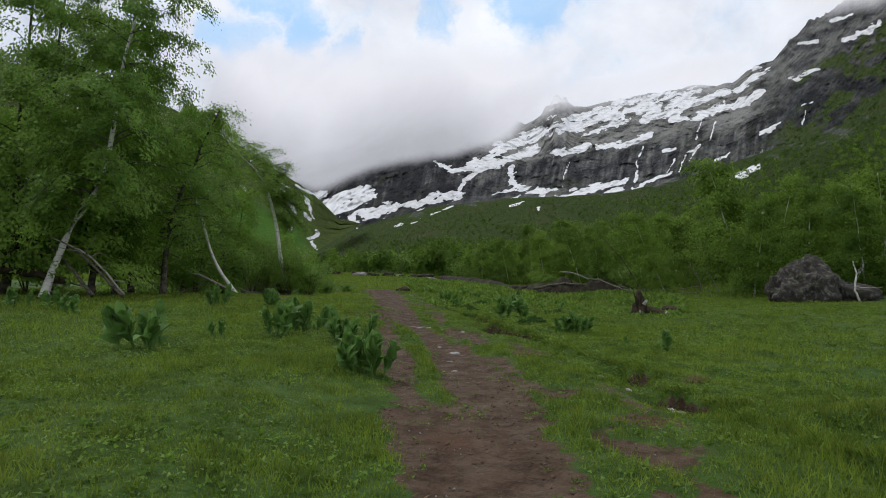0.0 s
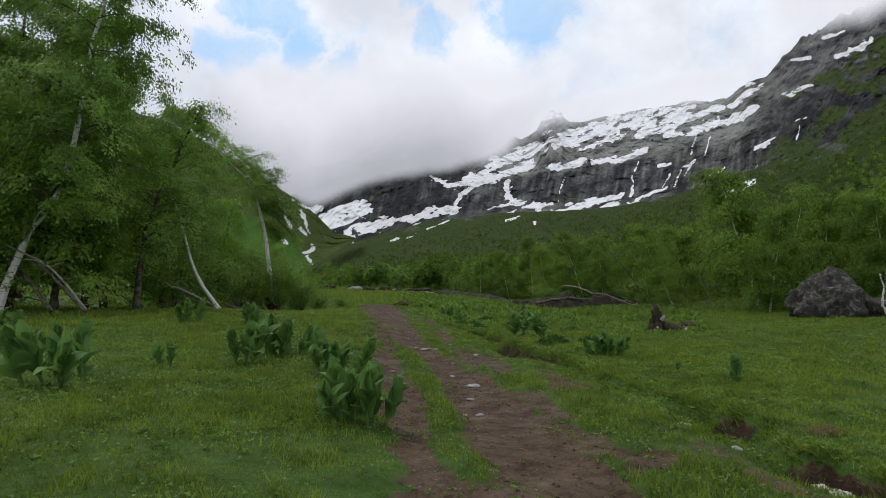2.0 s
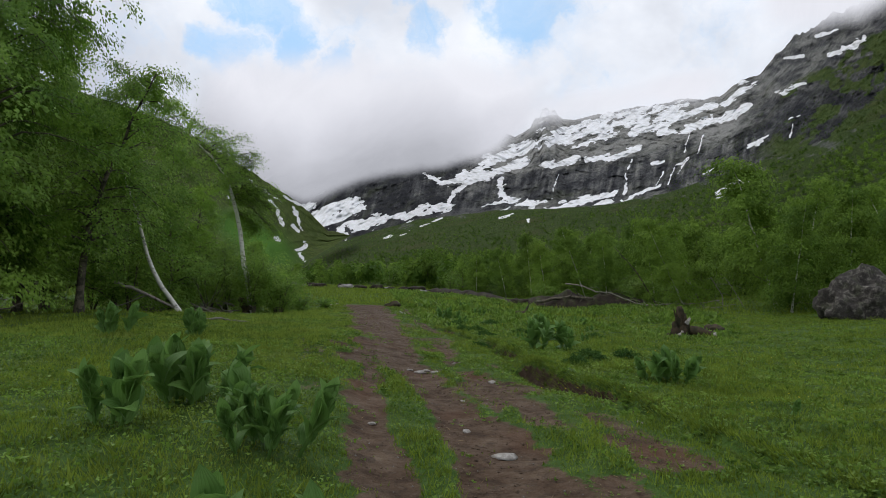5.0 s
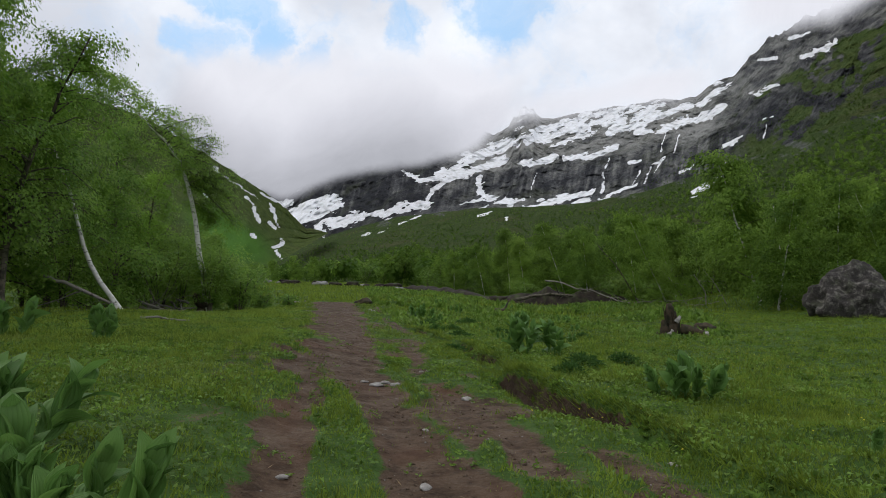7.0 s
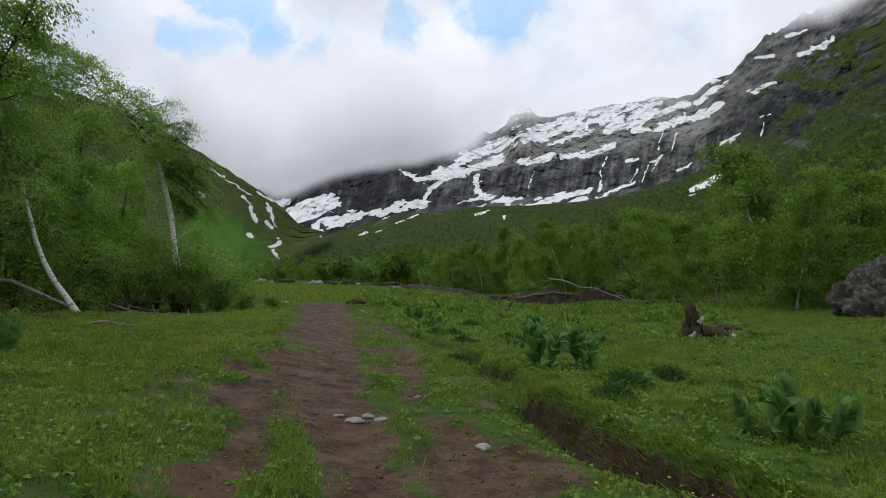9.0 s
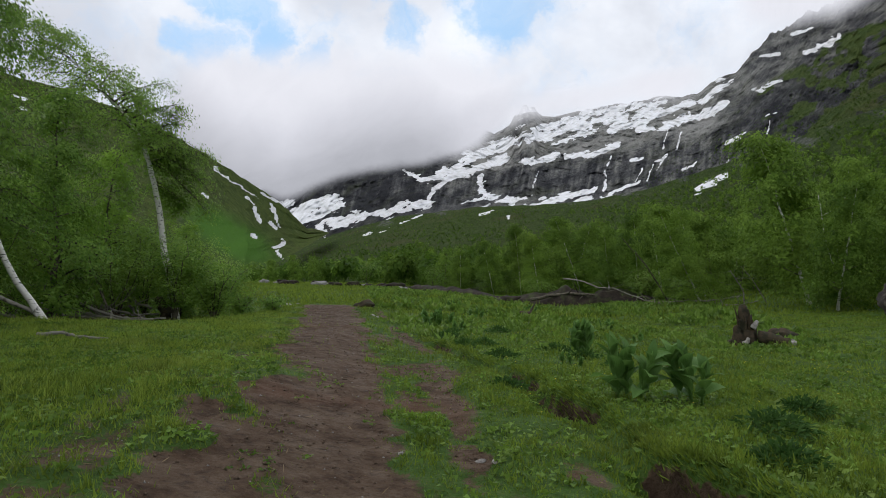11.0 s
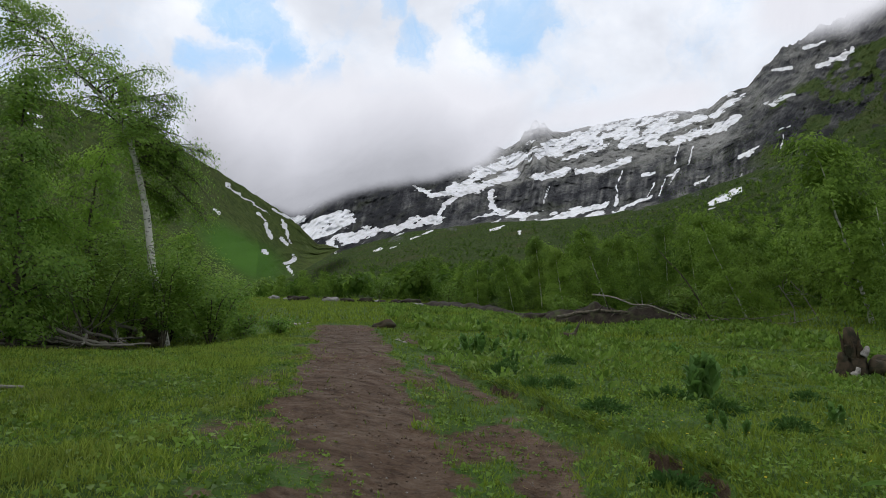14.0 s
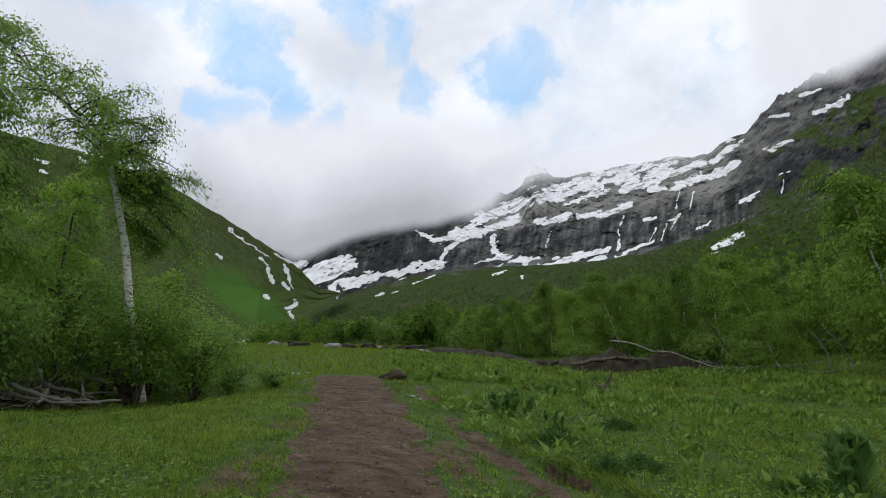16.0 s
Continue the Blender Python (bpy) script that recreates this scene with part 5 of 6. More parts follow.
# yellow flowers in the meadow, past counting
fx, fy = g.uniform(1.2, 14, 1300), g.uniform(14, 42, 1300)
ok = (mud_at(fx, fy) < 0.1) & (fx > lane(fy, RIGHT_EDGE) + 0.4) & (fbm(fx * 0.5, fy * 0.5, 141, 3) > 0.50)
fx, fy = np.repeat(fx[ok], 4), np.repeat(fy[ok], 4)
turn = np.arange(len(fx)) * 1.571
petal = np.stack([np.cos(turn), np.sin(turn), 0.25 + 0 * turn], -1)
fc = np.stack([fx, fy, ground_z(fx, fy) + 0.07 + 0.06 * hash01(np.floor(fx * 911), np.floor(fy * 911), 3)], -1)
tagged(new("yellow_flowers", mesh_from("yellow_flowers", *leaves(fc, petal, 0.013, 0.012, g, 0.0, np.tile([0.0, 0.0, 1.0], (len(fx), 1))), MAT_FLOWER)), "tiny yellow flowers scattered in the grass", "flowers", kind="stuff")


def herb_mound(seed, x, y, w, h):
    """A low rounded tuft of fine dark leaves."""
    q = np.random.default_rng(seed)
    n = 520
    a, e = q.uniform(0, 6.283, n), q.random(n) ** 0.6
    d = np.stack([np.cos(a) * e, np.sin(a) * e, 0.25 + 0.9 * (1 - e)], -1)
    c = d * [w * 0.5, w * 0.5, h * 0.75] * q.uniform(0.45, 1.0, (n, 1))
    size = q.uniform(0.05, 0.11, n)
    ob = new("herb_tuft")
    child("foliage", mesh_from("foliage", *leaves(c, d + q.normal(size=d.shape) * 0.5, size, size * 0.30, q, 0.2), MAT_MOUND), ob)["kind"] = "stuff"
    ob.location = (x, y, z_at(x, y) - 0.01)
    return tagged(ob, "low rounded tuft of fine dark green leaves", "plant", "dark tufts in the meadow")


for k, (x, y, w, h) in enumerate(((1.75, 25.6, 0.75, 0.24), (3.0, 26.6, 0.8, 0.24), (1.0, 29.8, 0.8, 0.26), (1.2, 27.6, 0.7, 0.24), (1.7, 27.9, 0.7, 0.22), (3.3, 25.6, 0.65, 0.24), (1.35, 22.4, 0.6, 0.16), (1.2, 30.4, 0.7, 0.26), (3.4, 19.6, 0.8, 0.26), (2.9, 18.6, 0.6, 0.2), (4.6, 21.0, 0.7, 0.22), (5.6, 27.5, 0.7, 0.22), (2.5, 31.5, 0.8, 0.24), (3.6, 24.6, 0.6, 0.2))):
    herb_mound(1700 + k, x, y, w, h)

# dry brown grass tuft on the gully's edge
q = np.random.default_rng(143)
c = q.normal(size=(260, 3)) * [0.07, 0.07, 0.0]
size = q.uniform(0.10, 0.24, 260)
ob = new("dry_grass_tuft", mesh_from("dry_grass_tuft", *leaves(c, q.normal(size=(260, 3)) * [0.8, 0.8, 0.2] + [-0.35, -0.3, 0.55], size, 0.007, q, 0.45), MAT_LITTER))
ob.location = (4.15, 9.35, z_at(4.15, 9.35))
tagged(ob, "tuft of dry brown grass on the gully edge", "grass tuft")

# dead stalks and bits of straw trodden into the path, past counting
lx, ly = g.uniform(-4.5, 3.6, 9000), g.uniform(3, 40, 9000)
m = mud_at(lx, ly)
ok = (m > 0.22) & (g.random(9000) < 0.30 + 0.7 * (1 - m))
lx, ly = lx[ok], ly[ok]
c = np.stack([lx, ly, ground_z(lx, ly) + 0.006], -1)
size = g.uniform(0.02, 0.09, len(lx))
tagged(new("straw_litter", mesh_from("straw_litter", *leaves(c, g.normal(size=c.shape) * [1, 1, 0.06], size, size * 0.10 + 0.002, g, 0.0, np.tile([0.0, 0.0, 1.0], (len(lx), 1))), MAT_LITTER)), "bits of straw and dead stalks on the mud", "litter", kind="stuff")
# sprigs of weed growing in the trodden earth
wx, wy = g.uniform(-4.5, 3.6, 16000), g.uniform(4, 40, 16000)
m = mud_at(wx, wy)
ok = (m > 0.25) & (m < 0.97) & (fbm(wx * 1.4, wy * 1.4, 149, 3) > 0.52)
wx, wy = np.repeat(wx[ok], 5), np.repeat(wy[ok], 5)
c = np.stack([wx, wy, ground_z(wx, wy) + 0.008], -1) + g.normal(size=(len(wx), 3)) * [0.012, 0.012, 0.003]
size = g.uniform(0.018, 0.045, len(wx))
tagged(new("weed_sprigs", mesh_from("weed_sprigs", *leaves(c, g.normal(size=c.shape) * [1, 1, 0.2] + [0, 0, 0.6], size, size * 0.5, g, 0.15), MAT_HERB)), "small green weeds sprouting in the trodden earth", "plants", kind="stuff")


# ---- stones, logs and other things lying about ----
def rock_mesh(seed, size, mat, sub=3, rough=0.35, flat=0.0):
    bm = bmesh.new()
    bmesh.ops.create_icosphere(bm, subdivisions=sub, radius=1.0)
    for v in bm.verts:
        p = v.co.normalized()
        n = noise.noise(p * 1.3 + Vector((seed * 3.1, 0, 0))) * 0.8 + noise.noise(p * 3.1 + Vector((0, seed * 1.7, 0))) * 0.4 + noise.noise(p * 7.0 + Vector((seed, 0, 3))) * 0.15
        q = p * (1 + rough * n) * (1 + 0.12 * rough * noise.noise(p * 16.0 + Vector((seed, 2, 0))))
        if q.z < -0.45:
            q.z = -0.45
        v.co = Vector((q.x * size[0], q.y * size[1], q.z * size[2]))
    me = bpy.data.meshes.new("rock")
    bm.to_mesh(me)
    bm.free()
    me.materials.append(mat)
    me.polygons.foreach_set("use_smooth", np.ones(len(me.polygons), bool))
    return me


def rock(name, label, category, x, y, size, mat, seed, sub=3, rough=0.35, turn=0.0, group="", z=None):
    ob = new(name, rock_mesh(seed, size, mat, sub, rough))
    ob.location = (x, y, (z_at(x, y) if z is None else z) + size[2] * 0.25)
    ob.rotation_euler = (0, 0, turn)
    return tagged(ob, label, category, group)


rock("boulder", "big dark boulder mottled with pale lichen", "rock", 25.0, 41.8, (2.7, 1.9, 2.0), MAT_BOULDER, 12, 5, 0.46, 0.2)
rock("boulder", "low dark boulder against a bigger one", "rock", 27.4, 40.6, (1.5, 1.1, 0.85), MAT_BOULDER, 8, 4, 0.38, 0.5)

PATH_STONES = ((0.82, 12.36, 0.10), (1.12, 16.6, 0.085), (0.72, 11.13, 0.055), (0.78, 10.3, 0.06), (0.62, 10.35, 0.035), (-0.45, 13.3, 0.05), (0.53, 13.3, 0.055), (-0.03, 17.55, 0.10), (0.22, 17.6, 0.08), (0.08, 17.75, 0.07), (-0.2, 17.7, 0.05), (-0.01, 19.0, 0.03),
               (1.92, 17.0, 0.05), (0.70, 18.7, 0.045), (0.57, 14.9, 0.04), (-1.07, 34.6, 0.09), (-1.24, 35.1, 0.12), (-6.75, 48.6, 0.22), (-6.2, 48.9, 0.16), (-7.2, 48.4, 0.14), (0.60, 18.8, 0.045), (-1.3, 28.5, 0.03), (2.9, 9.8, 0.09), (3.05, 8.9, 0.07), (2.55, 13.9, 0.05))
for k, (x, y, r) in enumerate(PATH_STONES):
    rock("stone", "pale flat stone lying in the mud", "stone", x, y, (r * 1.05, r * 0.75, r * 0.36), MAT_PALE_STONE, 20 + k, 2, 0.75, k * 1.3, "pale stones by the path")

# stones and earth of the slide across the meadow
SLIDE = ((14.5, 69.5), (9.5, 78.0), (4.0, 88.0), (-3.0, 101.0), (-12.0, 116.0), (-26.0, 128.0))
rng = np.random.default_rng(55)
sp = spline([(*p, 0) for p in SLIDE], 60)
for k in range(52):
    p = sp[int(rng.integers(0, 60))]
    s = rng.uniform(0.35, 1.0) * (1.0 if p[0] > -4 else 1.1)
    x, y = p[0] + rng.normal() * 2.2, p[1] + rng.normal() * 4.0
    pale = rng.random() < (0.08 if x > 2 else 0.22)
    rock("slide_rock", "pale broken rock in the old slide" if pale else "dark earthy rock in the old slide", "rock", x, y, (s * 1.2, s, s * 0.55), MAT_GREY_STONE if pale else MAT_DEBRIS, 60 + k, 3, 0.6, rng.uniform(0, 6), "rocks of the old slide")


def earth_bank(pts, height, width, seed, label):
    """A ragged bank of dark earth along a line."""
    line = spline([(*p, 0) for p in pts], 70)
    t = np.gradient(line, axis=0)
    t /= np.linalg.norm(t, axis=1, keepdims=True)
    side = np.stack([-t[:, 1], t[:, 0]], -1)
    a = np.linspace(-1, 1, 15)
    P = line[:, None, :2] + side[:, None] * (a * width)[None, :, None]
    along = np.linspace(0, 1, 70)
    h = height * np.sin(np.pi * np.clip(along, 0.02, 0.98))[:, None] ** 0.5 * (1 - a ** 2)[None, :] ** 0.6
    h = h * (0.35 + 1.1 * fbm(P[..., 0] * 0.45, P[..., 1] * 0.45, seed, 4, 0.6)) + 0.25 * (fbm(P[..., 0] * 2, P[..., 1] * 2, seed + 2, 3) - 0.5) * (1 - a ** 2)[None, :]
    Z = ground_z(P[..., 0], P[..., 1]) - 0.06 + h
    me = mesh_from("earth_bank", np.concatenate([P, Z[..., None]], -1).reshape(-1, 3), grid_faces(70, 15), MAT_DEBRIS, True)
    return tagged(new("earth_bank", me), label, "earth bank", kind="structure")


earth_bank(((20.5, 64.5), (14.5, 68.5), (9.5, 78.0)), 1.5, 1.5, 121, "dark bank of slide earth and roots across the meadow")
earth_bank(((10.5, 77.5), (4.5, 88.0), (-2.0, 99.0)), 1.0, 1.4, 131, "low dark bank of slide earth across the meadow")


def log(name, label, pts, r0, r1, mat, branches=0, seed=0, group="", sides=8, category="log", lift=True):
    """A lying or leaning trunk; heights are above the ground below each point."""
    P = np.array([(x, y, z + (z_at(x, y) if lift else 0)) for x, y, z in pts], float)
    Q = spline(P, max(8, 4 * len(P)))
    Q[1:-1] += np.random.default_rng(seed).normal(scale=r0 * 0.32, size=(len(Q) - 2, 3))
    root = tagged(new(name, mesh_from(name, *tube(Q, np.linspace(r0, r1, len(Q)), sides, 0.15, seed), mat, True)), label, category, group)
    g = np.random.default_rng(seed + 1)
    for k in range(branches):
        i = int(g.integers(len(Q) // 4, len(Q) - 1))
        d = g.normal(size=3) * [1, 1, 0.6] + [0, 0, 0.35]
        L = g.uniform(0.5, 1.6)
        b = Q[i] + d / np.linalg.norm(d) * L * np.linspace(0, 1, 5)[:, None] + np.cumsum(g.normal(scale=0.05, size=(5, 3)), 0) * L
        b[:, 2] = np.maximum(b[:, 2], [z_at(p[0], p[1]) + 0.03 for p in b])
        b[0] = Q[i]
        child("branch", mesh_from("branch", *tube(b, np.linspace(max(0.012, r1 * 0.6), 0.006, 5), 5), mat, True), root)
    return root


FALLEN = "fallen birches at the slide"
log("fallen_birch", "long fallen birch trunk bleached pale, with broken branches", ((13.4, 68.2, 2.35), (14.8, 66.9, 2.1), (15.9, 65.9, 1.55), (16.9, 64.6, 1.35), (18.6, 62.2, 0.45), (19.6, 60.4, 0.12)), 0.07, 0.035, MAT_DEAD_WOOD, 18, 5, FALLEN)
log("fallen_birch", "fallen birch trunk lying flat in the herbs", ((18.0, 61.5, 0.25), (20.5, 60.6, 0.3), (23.0, 60.9, 0.35), (25.6, 61.4, 0.5)), 0.075, 0.04, MAT_DEAD_WOOD, 12, 6, FALLEN)
log("fallen_birch", "thin fallen birch lying flat in the herbs", ((21.0, 58.6, 0.10), (23.5, 58.0, 0.15), (25.5, 58.4, 0.3)), 0.06, 0.03, MAT_DEAD_WOOD, 6, 7, FALLEN)
log("fallen_birch", "fallen birch with a bare root end", ((11.0, 70.5, 0.6), (13.5, 68.0, 1.0), (15.5, 66.0, 0.9)), 0.16, 0.10, MAT_DARK_BARK, 9, 8, FALLEN)
log("fallen_birch", "pale broken birch pole leaning in the wood", ((30.0, 52.0, 0.2), (32.0, 51.5, 0.6), (34.5, 51.8, 0.8)), 0.06, 0.03, MAT_DEAD_WOOD, 4, 9, FALLEN)
log("rotten_log", "dark rotten log sunk in the herbs", ((4.0, 42.0, 0.12), (4.7, 42.2, 0.16), (5.6, 42.3, 0.2)), 0.12, 0.15, MAT_ROT, 3, 10)
log("birch_pole", "thin bent birch stem beside the boulder", ((26.6, 39.4, 0), (26.3, 39.4, 0.9), (26.4, 39.4, 1.7), (26.2, 39.4, 2.6)), 0.07, 0.03, MAT_BIRCH_BARK, 3, 11, category="sapling")
for pts, r, mat, k in (
    (((21.3, 60.2, 3.0), (22.6, 60.1, 1.5), (23.9, 60.0, -0.6)), 0.055, MAT_DEAD_WOOD, 40), (((24.3, 60.2, 2.5), (24.7, 60.0, 1.7), (25.2, 60.0, 0.7), (25.0, 59.8, -0.7)), 0.06, MAT_DEAD_WOOD, 41),
    (((25.3, 60.5, 2.8), (26.2, 60.4, 1.7), (27.4, 60.2, -0.6)), 0.05, MAT_DEAD_WOOD, 42), (((28.9, 60.8, 4.4), (30.9, 60.5, 1.6), (32.4, 60.2, -0.6)), 0.06, MAT_DEAD_WOOD, 43),
    (((16.6, 62.0, 5.0), (18.5, 61.6, 2.6), (20.2, 61.2, -0.6)), 0.065, MAT_DARK_BARK, 44), (((30.6, 59.0, 8.2), (31.2, 59.0, 4.2), (32.0, 59.0, 1.8), (32.3, 59.0, -0.7)), 0.05, MAT_BIRCH_BARK, 45),
    (((29.2, 56.0, 1.0), (31.0, 55.4, 0.1), (33.2, 55.0, 0.3)), 0.05, MAT_DEAD_WOOD, 46), (((19.0, 59.4, 0.4), (21.5, 59.0, -0.2), (24.6, 58.4, -0.3)), 0.05, MAT_DEAD_WOOD, 47)):
    low = pts[-1][2] < -0.3
    log("dead_trunk", "thin pale dead birch trunk leaning at the wood's edge" if low else "bleached dead branch lying before the wood", pts[::-1], r, r * 0.45, mat, 7, k, FALLEN, 7, lift=False)
LOGS = "logs under the birches"
log("fallen_log", "weathered grey birch log at the edge of the grass", ((-13.40, 36.60, 0.50), (-11.80, 36.20, 0.30), (-10.40, 35.70, 0.12)), 0.05, 0.045, MAT_DEAD_WOOD, 4, 12, LOGS)
log("fallen_log", "weathered pale log at the edge of the grass", ((-13.20, 35.00, 0.10), (-11.40, 35.10, 0.10), (-9.60, 35.30, 0.08)), 0.050, 0.043, MAT_DARK_BARK, 2, 13, LOGS)
log("fallen_log", "dark mossy log propped on other logs", ((-13.60, 37.20, 1.00), (-11.80, 36.80, 0.65), (-9.70, 36.10, 0.18)), 0.075, 0.06, MAT_ROT, 4, 14, LOGS)
log("fallen_log", "short pale log with a broken end", ((-10.40, 37.60, 0.75), (-9.50, 37.40, 0.45)), 0.058, 0.058, MAT_DEAD_WOOD, 0, 15, LOGS)
log("fallen_log", "dark split log with splintered end", ((-11.00, 36.00, 0.30), (-10.10, 35.60, 0.20), (-9.20, 35.20, 0.12)), 0.07, 0.04, MAT_DARK_BARK, 2, 16, LOGS)
log("fallen_log", "broken dark branch standing up among the logs", ((-10.20, 36.00, 0.20), (-10.70, 36.00, 1.20), (-11.00, 36.10, 1.90)), 0.043, 0.022, MAT_DARK_BARK, 3, 17, LOGS)
log("birch_stump", "dark stump at the foot of a white birch", ((-8.60, 36.6, 0), (-8.75, 36.7, 0.4), (-9.0, 36.8, 0.8)), 0.22, 0.15, MAT_ROT, 0, 18, LOGS, 10, "stump")
log("dead_trunk", "dead grey trunk leaning down from a birch", ((-13.4, 23.4, 2.1), (-12.2, 23.3, 1.2), (-10.9, 23.0, 0.1)), 0.035, 0.05, MAT_DARK_BARK, 3, 19, LOGS)
log("dead_trunk", "dead pale trunk leaning down from a birch", ((-13.6, 23.0, 2.2), (-12.0, 22.8, 1.5), (-10.6, 22.5, 0.2)), 0.028, 0.04, MAT_DEAD_WOOD, 4, 20, LOGS)
log("dead_trunk", "dead grey trunk slanting to the grass", ((-14.2, 23.8, 2.0), (-13.0, 23.4, 1.0), (-12.0, 23.0, 0.1)), 0.05, 0.065, MAT_DARK_BARK, 1, 21, LOGS)
log("dead_trunk", "dark fallen trunk lying level in the wood", ((-18.5, 23.0, 1.3), (-16.0, 23.6, 1.05), (-13.6, 24.0, 0.6)), 0.15, 0.13, MAT_ROT, 4, 22, LOGS)
log("dead_trunk", "thin grey pole lying under the birches", ((-11.4, 29.6, 1.1), (-10.4, 29.9, 0.7), (-9.4, 30.3, 0.15)), 0.06, 0.05, MAT_DEAD_WOOD, 3, 23, LOGS)
log("stick", "pale bare stick lying on the grass", ((-6.5, 25.3, 0.05), (-6.0, 25.2, 0.09), (-5.6, 24.95, 0.07), (-5.1, 24.9, 0.06)), 0.035, 0.018, MAT_DEAD_WOOD, 1, 24, category="stick")
log("white_log", "short bleached log lying in the gully", ((3.26, 8.06, 0.06), (3.31, 7.97, 0.06), (3.40, 7.84, 0.06)), 0.036, 0.046, MAT_BLEACHED, 0, 25)

g = np.random.default_rng(311)
for k in range(24):
    a, b = g.uniform(-13.4, -9.4), g.uniform(35.0, 37.0)
    t, l = g.normal() * 0.45 - 0.25, g.uniform(0.7, 1.5)
    ends = [(a + s * l * math.cos(t), b + s * l * math.sin(t), 0.12 + 0.05 * (k % 4) + max(0.0, -s) * g.uniform(0.1, 0.5)) for s in (-1, 0, 1)]
    log("fallen_branch", "thin grey dead branch in the heap of logs", ends, 0.06, 0.025, MAT_DEAD_WOOD if k % 3 else MAT_DARK_BARK, 3, 320 + k, "dead branches under the birches", 6, "branch")

# the torn stump in the meadow
sx, sy = 11.5, 34.6
stump = tagged(new("rotten_stump"), "torn dark red-brown stump with scraps of white bark", "stump")
stump.location = (sx, sy, z_at(sx, sy))
stump.scale = (1.05, 1.05, 1.05)


def stub(name, pts, r0, r1, mat, seed, label="", rough=0.5):
    Q = spline(pts, 10)
    return child(name, mesh_from(name, *tube(Q, np.linspace(r0, r1, 10), 10, rough, seed), mat, True), stump, label)


stub("stump_body", ((0, 0, -0.1), (-0.05, 0, 0.4), (-0.12, 0, 0.8), (-0.2, 0.05, 1.35)), 0.34, 0.10, MAT_ROT, 1, "", 0.9)
stub("broken_side", ((-0.3, -0.05, -0.1), (-0.38, -0.05, 0.35), (-0.45, 0, 0.7)), 0.26, 0.06, MAT_ROT, 2, "", 0.9)
for k in range(9):
    a = k * 0.7
    stub("splinter", ((0.16 * math.cos(a) - 0.12, 0.16 * math.sin(a), 0.55), (0.2 * math.cos(a) - 0.14, 0.2 * math.sin(a), 0.85), (0.26 * math.cos(a) - 0.18, 0.24 * math.sin(a), 1.05 + 0.22 * math.sin(k * 2.1))), 0.07, 0.012, MAT_ROT, 30 + k)
stub("side_log", ((0.15, -0.2, 0.35), (0.55, -0.4, 0.28), (0.95, -0.7, 0.16)), 0.2, 0.16, MAT_ROT, 3)
stub("cut_end", ((0.93, -0.69, 0.16), (1.05, -0.78, 0.13)), 0.16, 0.13, MAT_PALE_STONE, 4, "pale broken end of the log", 0.2)
stub("bark_scrap", ((-0.02, -0.22, 0.62), (0.08, -0.24, 0.76), (0.16, -0.16, 0.84)), 0.10, 0.05, MAT_PALE_STONE, 5, "white birch bark", 0.3)
stub("bark_scrap", ((-0.36, -0.28, 0.12), (-0.26, -0.32, 0.2), (-0.2, -0.3, 0.32)), 0.09, 0.05, MAT_PALE_STONE, 6, "white birch bark", 0.3)
stub("root", ((0.1, 0.1, 0.2), (0.5, 0.3, 0.25), (0.9, 0.35, 0.05)), 0.11, 0.04, MAT_ROT, 7)
stub("root", ((-0.2, 0.1, 0.15), (-0.6, 0.1, 0.15), (-0.85, 0.0, 0.0)), 0.12, 0.04, MAT_ROT, 8)
rock("peat_lump", "small dark lump of torn earth and roots", "clod", 13.6, 36.2, (0.45, 0.3, 0.3), MAT_ROT, 91, 3, 0.6)
rock("peat_lump", "torn clod of dark earth at the end of the path", "clod", -2.0, 42.2, (0.5, 0.3, 0.22), MAT_ROT, 92, 3, 0.6)

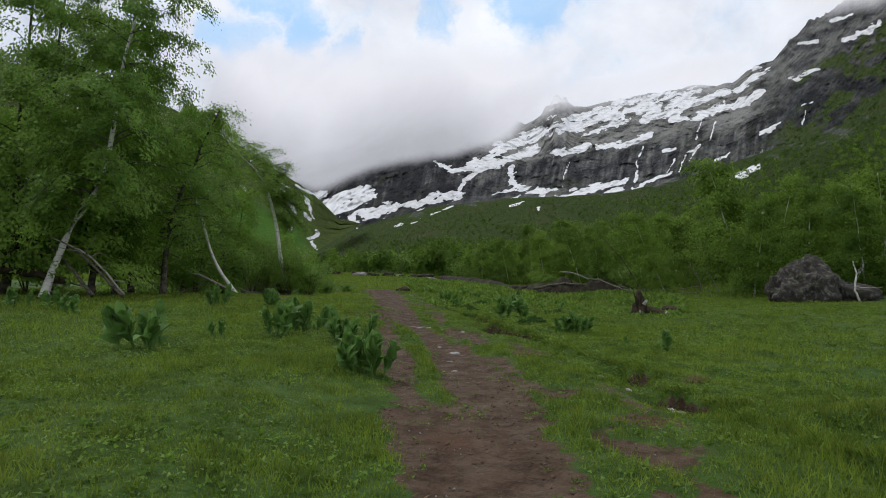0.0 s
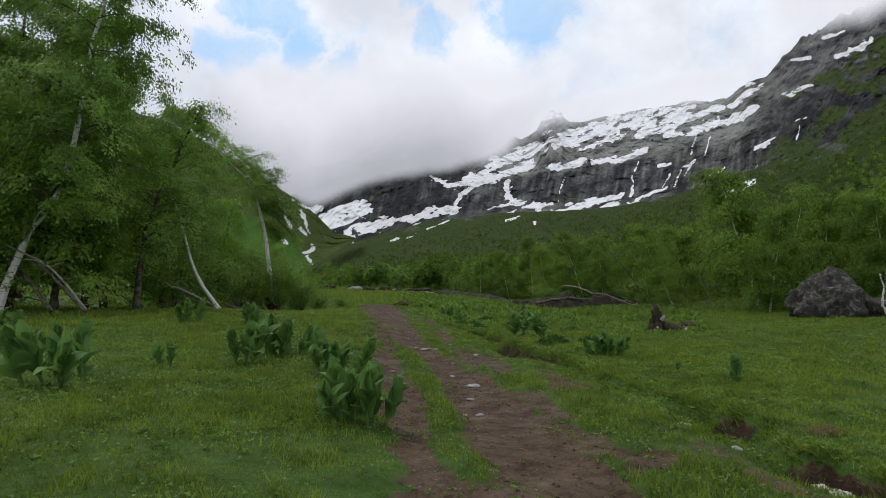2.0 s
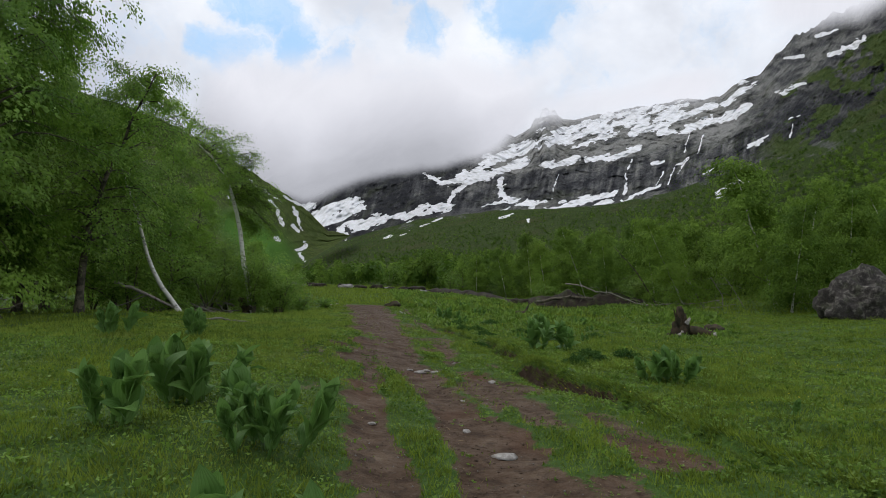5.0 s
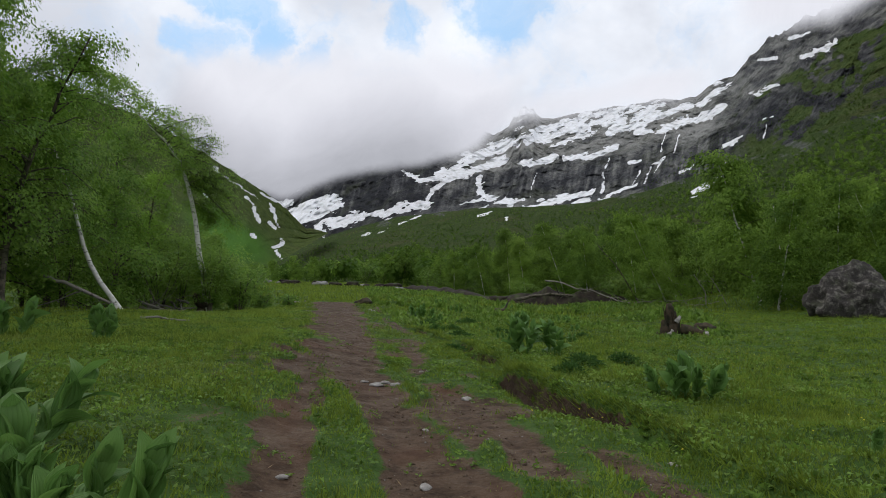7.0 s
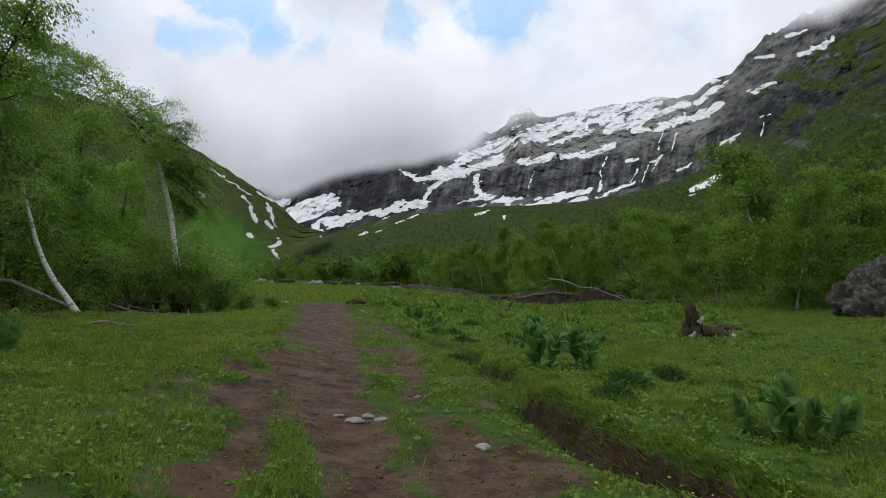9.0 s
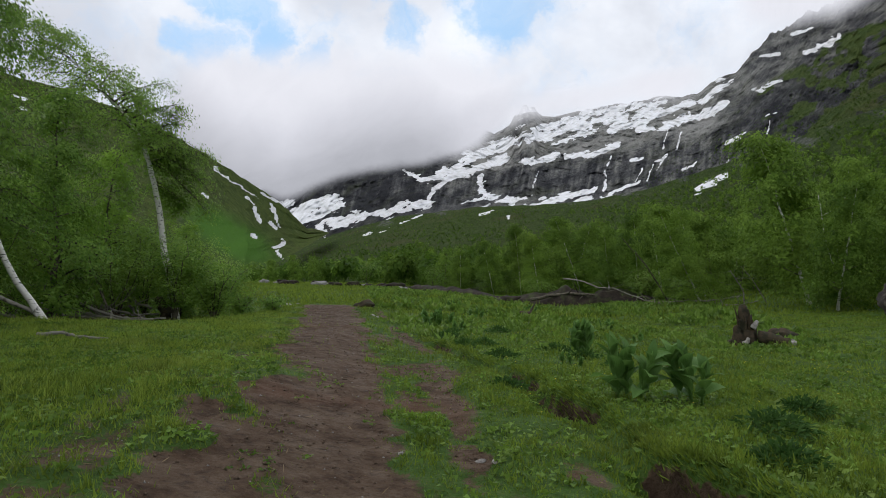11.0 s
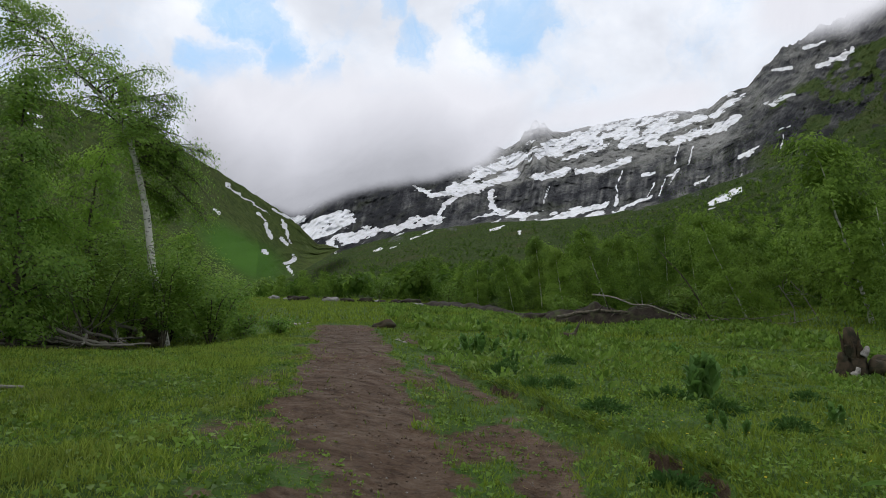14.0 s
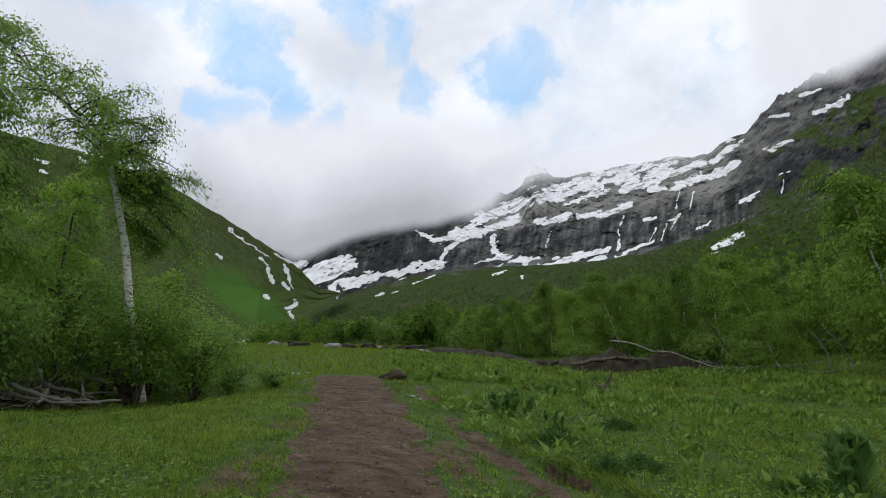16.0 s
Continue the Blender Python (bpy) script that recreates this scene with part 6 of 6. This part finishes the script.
# bright willow bushes in front of the wood
for k, (x, y, h, w, n) in enumerate(((19.6, 66.0, 3.4, 5.2, 5200), (22.6, 64.5, 2.6, 4.0, 3600), (29.0, 47.5, 3.0, 4.2, 4200), (33.0, 43.0, 3.4, 4.6, 4200), (12.5, 74.0, 2.4, 3.6, 2400), (3.0, 104.0, 3.6, 5.0, 2400), (-8.0, 126.0, 5.0, 5.0, 2400), (26.5, 52.0, 2.6, 3.8, 3400), (31.0, 39.0, 2.0, 3.0, 3000))):
    tree("willow_bush", "bright yellow-green willow bush before the wood", "bush", bush_grown(1500 + k, h, w, n, 0.17), MAT_DARK_BARK, MAT_BUSH, (x, y, land_z(x, y)), "willows before the wood")

# loose grit and clods on the path, past counting
g = np.random.default_rng(66)


def scatter(name, label, count, size, mat, seed, limit):
    g = np.random.default_rng(seed)
    x, y = g.uniform(-4.5, 3.8, count), g.uniform(3, 44, count)
    ok = (mud_at(x, y) > limit) & (fbm(x * 1.7, y * 1.7, seed) > 0.40)
    x, y = x[ok], y[ok]
    n = len(x)
    s = g.uniform(0.4, 1.0, n) ** 2 * size
    base = np.array([(1, 0, 0), (-0.5, 0.87, 0), (-0.5, -0.87, 0), (0.2, 0.1, 0.75), (0.0, 0.0, -0.4)])
    a = g.uniform(0, 6.28, n)
    ca, sa = np.cos(a), np.sin(a)
    v = base[None] * (s[:, None, None] * g.uniform(0.7, 1.3, (n, 5, 1)))
    v = np.stack([v[..., 0] * ca[:, None] - v[..., 1] * sa[:, None], v[..., 0] * sa[:, None] + v[..., 1] * ca[:, None], v[..., 2]], -1)
    v = v + np.stack([x, y, ground_z(x, y) + 0.002], -1)[:, None]
    f = np.array([(0, 1, 3), (1, 2, 3), (2, 0, 3), (1, 0, 4), (2, 1, 4), (0, 2, 4)])
    F = (np.arange(n)[:, None, None] * 5 + f[None]).reshape(-1, 3)
    return tagged(new(name, mesh_from(name, v.reshape(-1, 3), F, mat)), label, "pebbles", kind="stuff")


scatter("mud_clods", "small dark clods of trodden mud", 22000, 0.026, MAT_GROUND_CLOD, 67, 0.5)
scatter("pebbles", "fine pale grit and pebbles in the mud", 7000, 0.016, MAT_GREY_STONE, 68, 0.45)
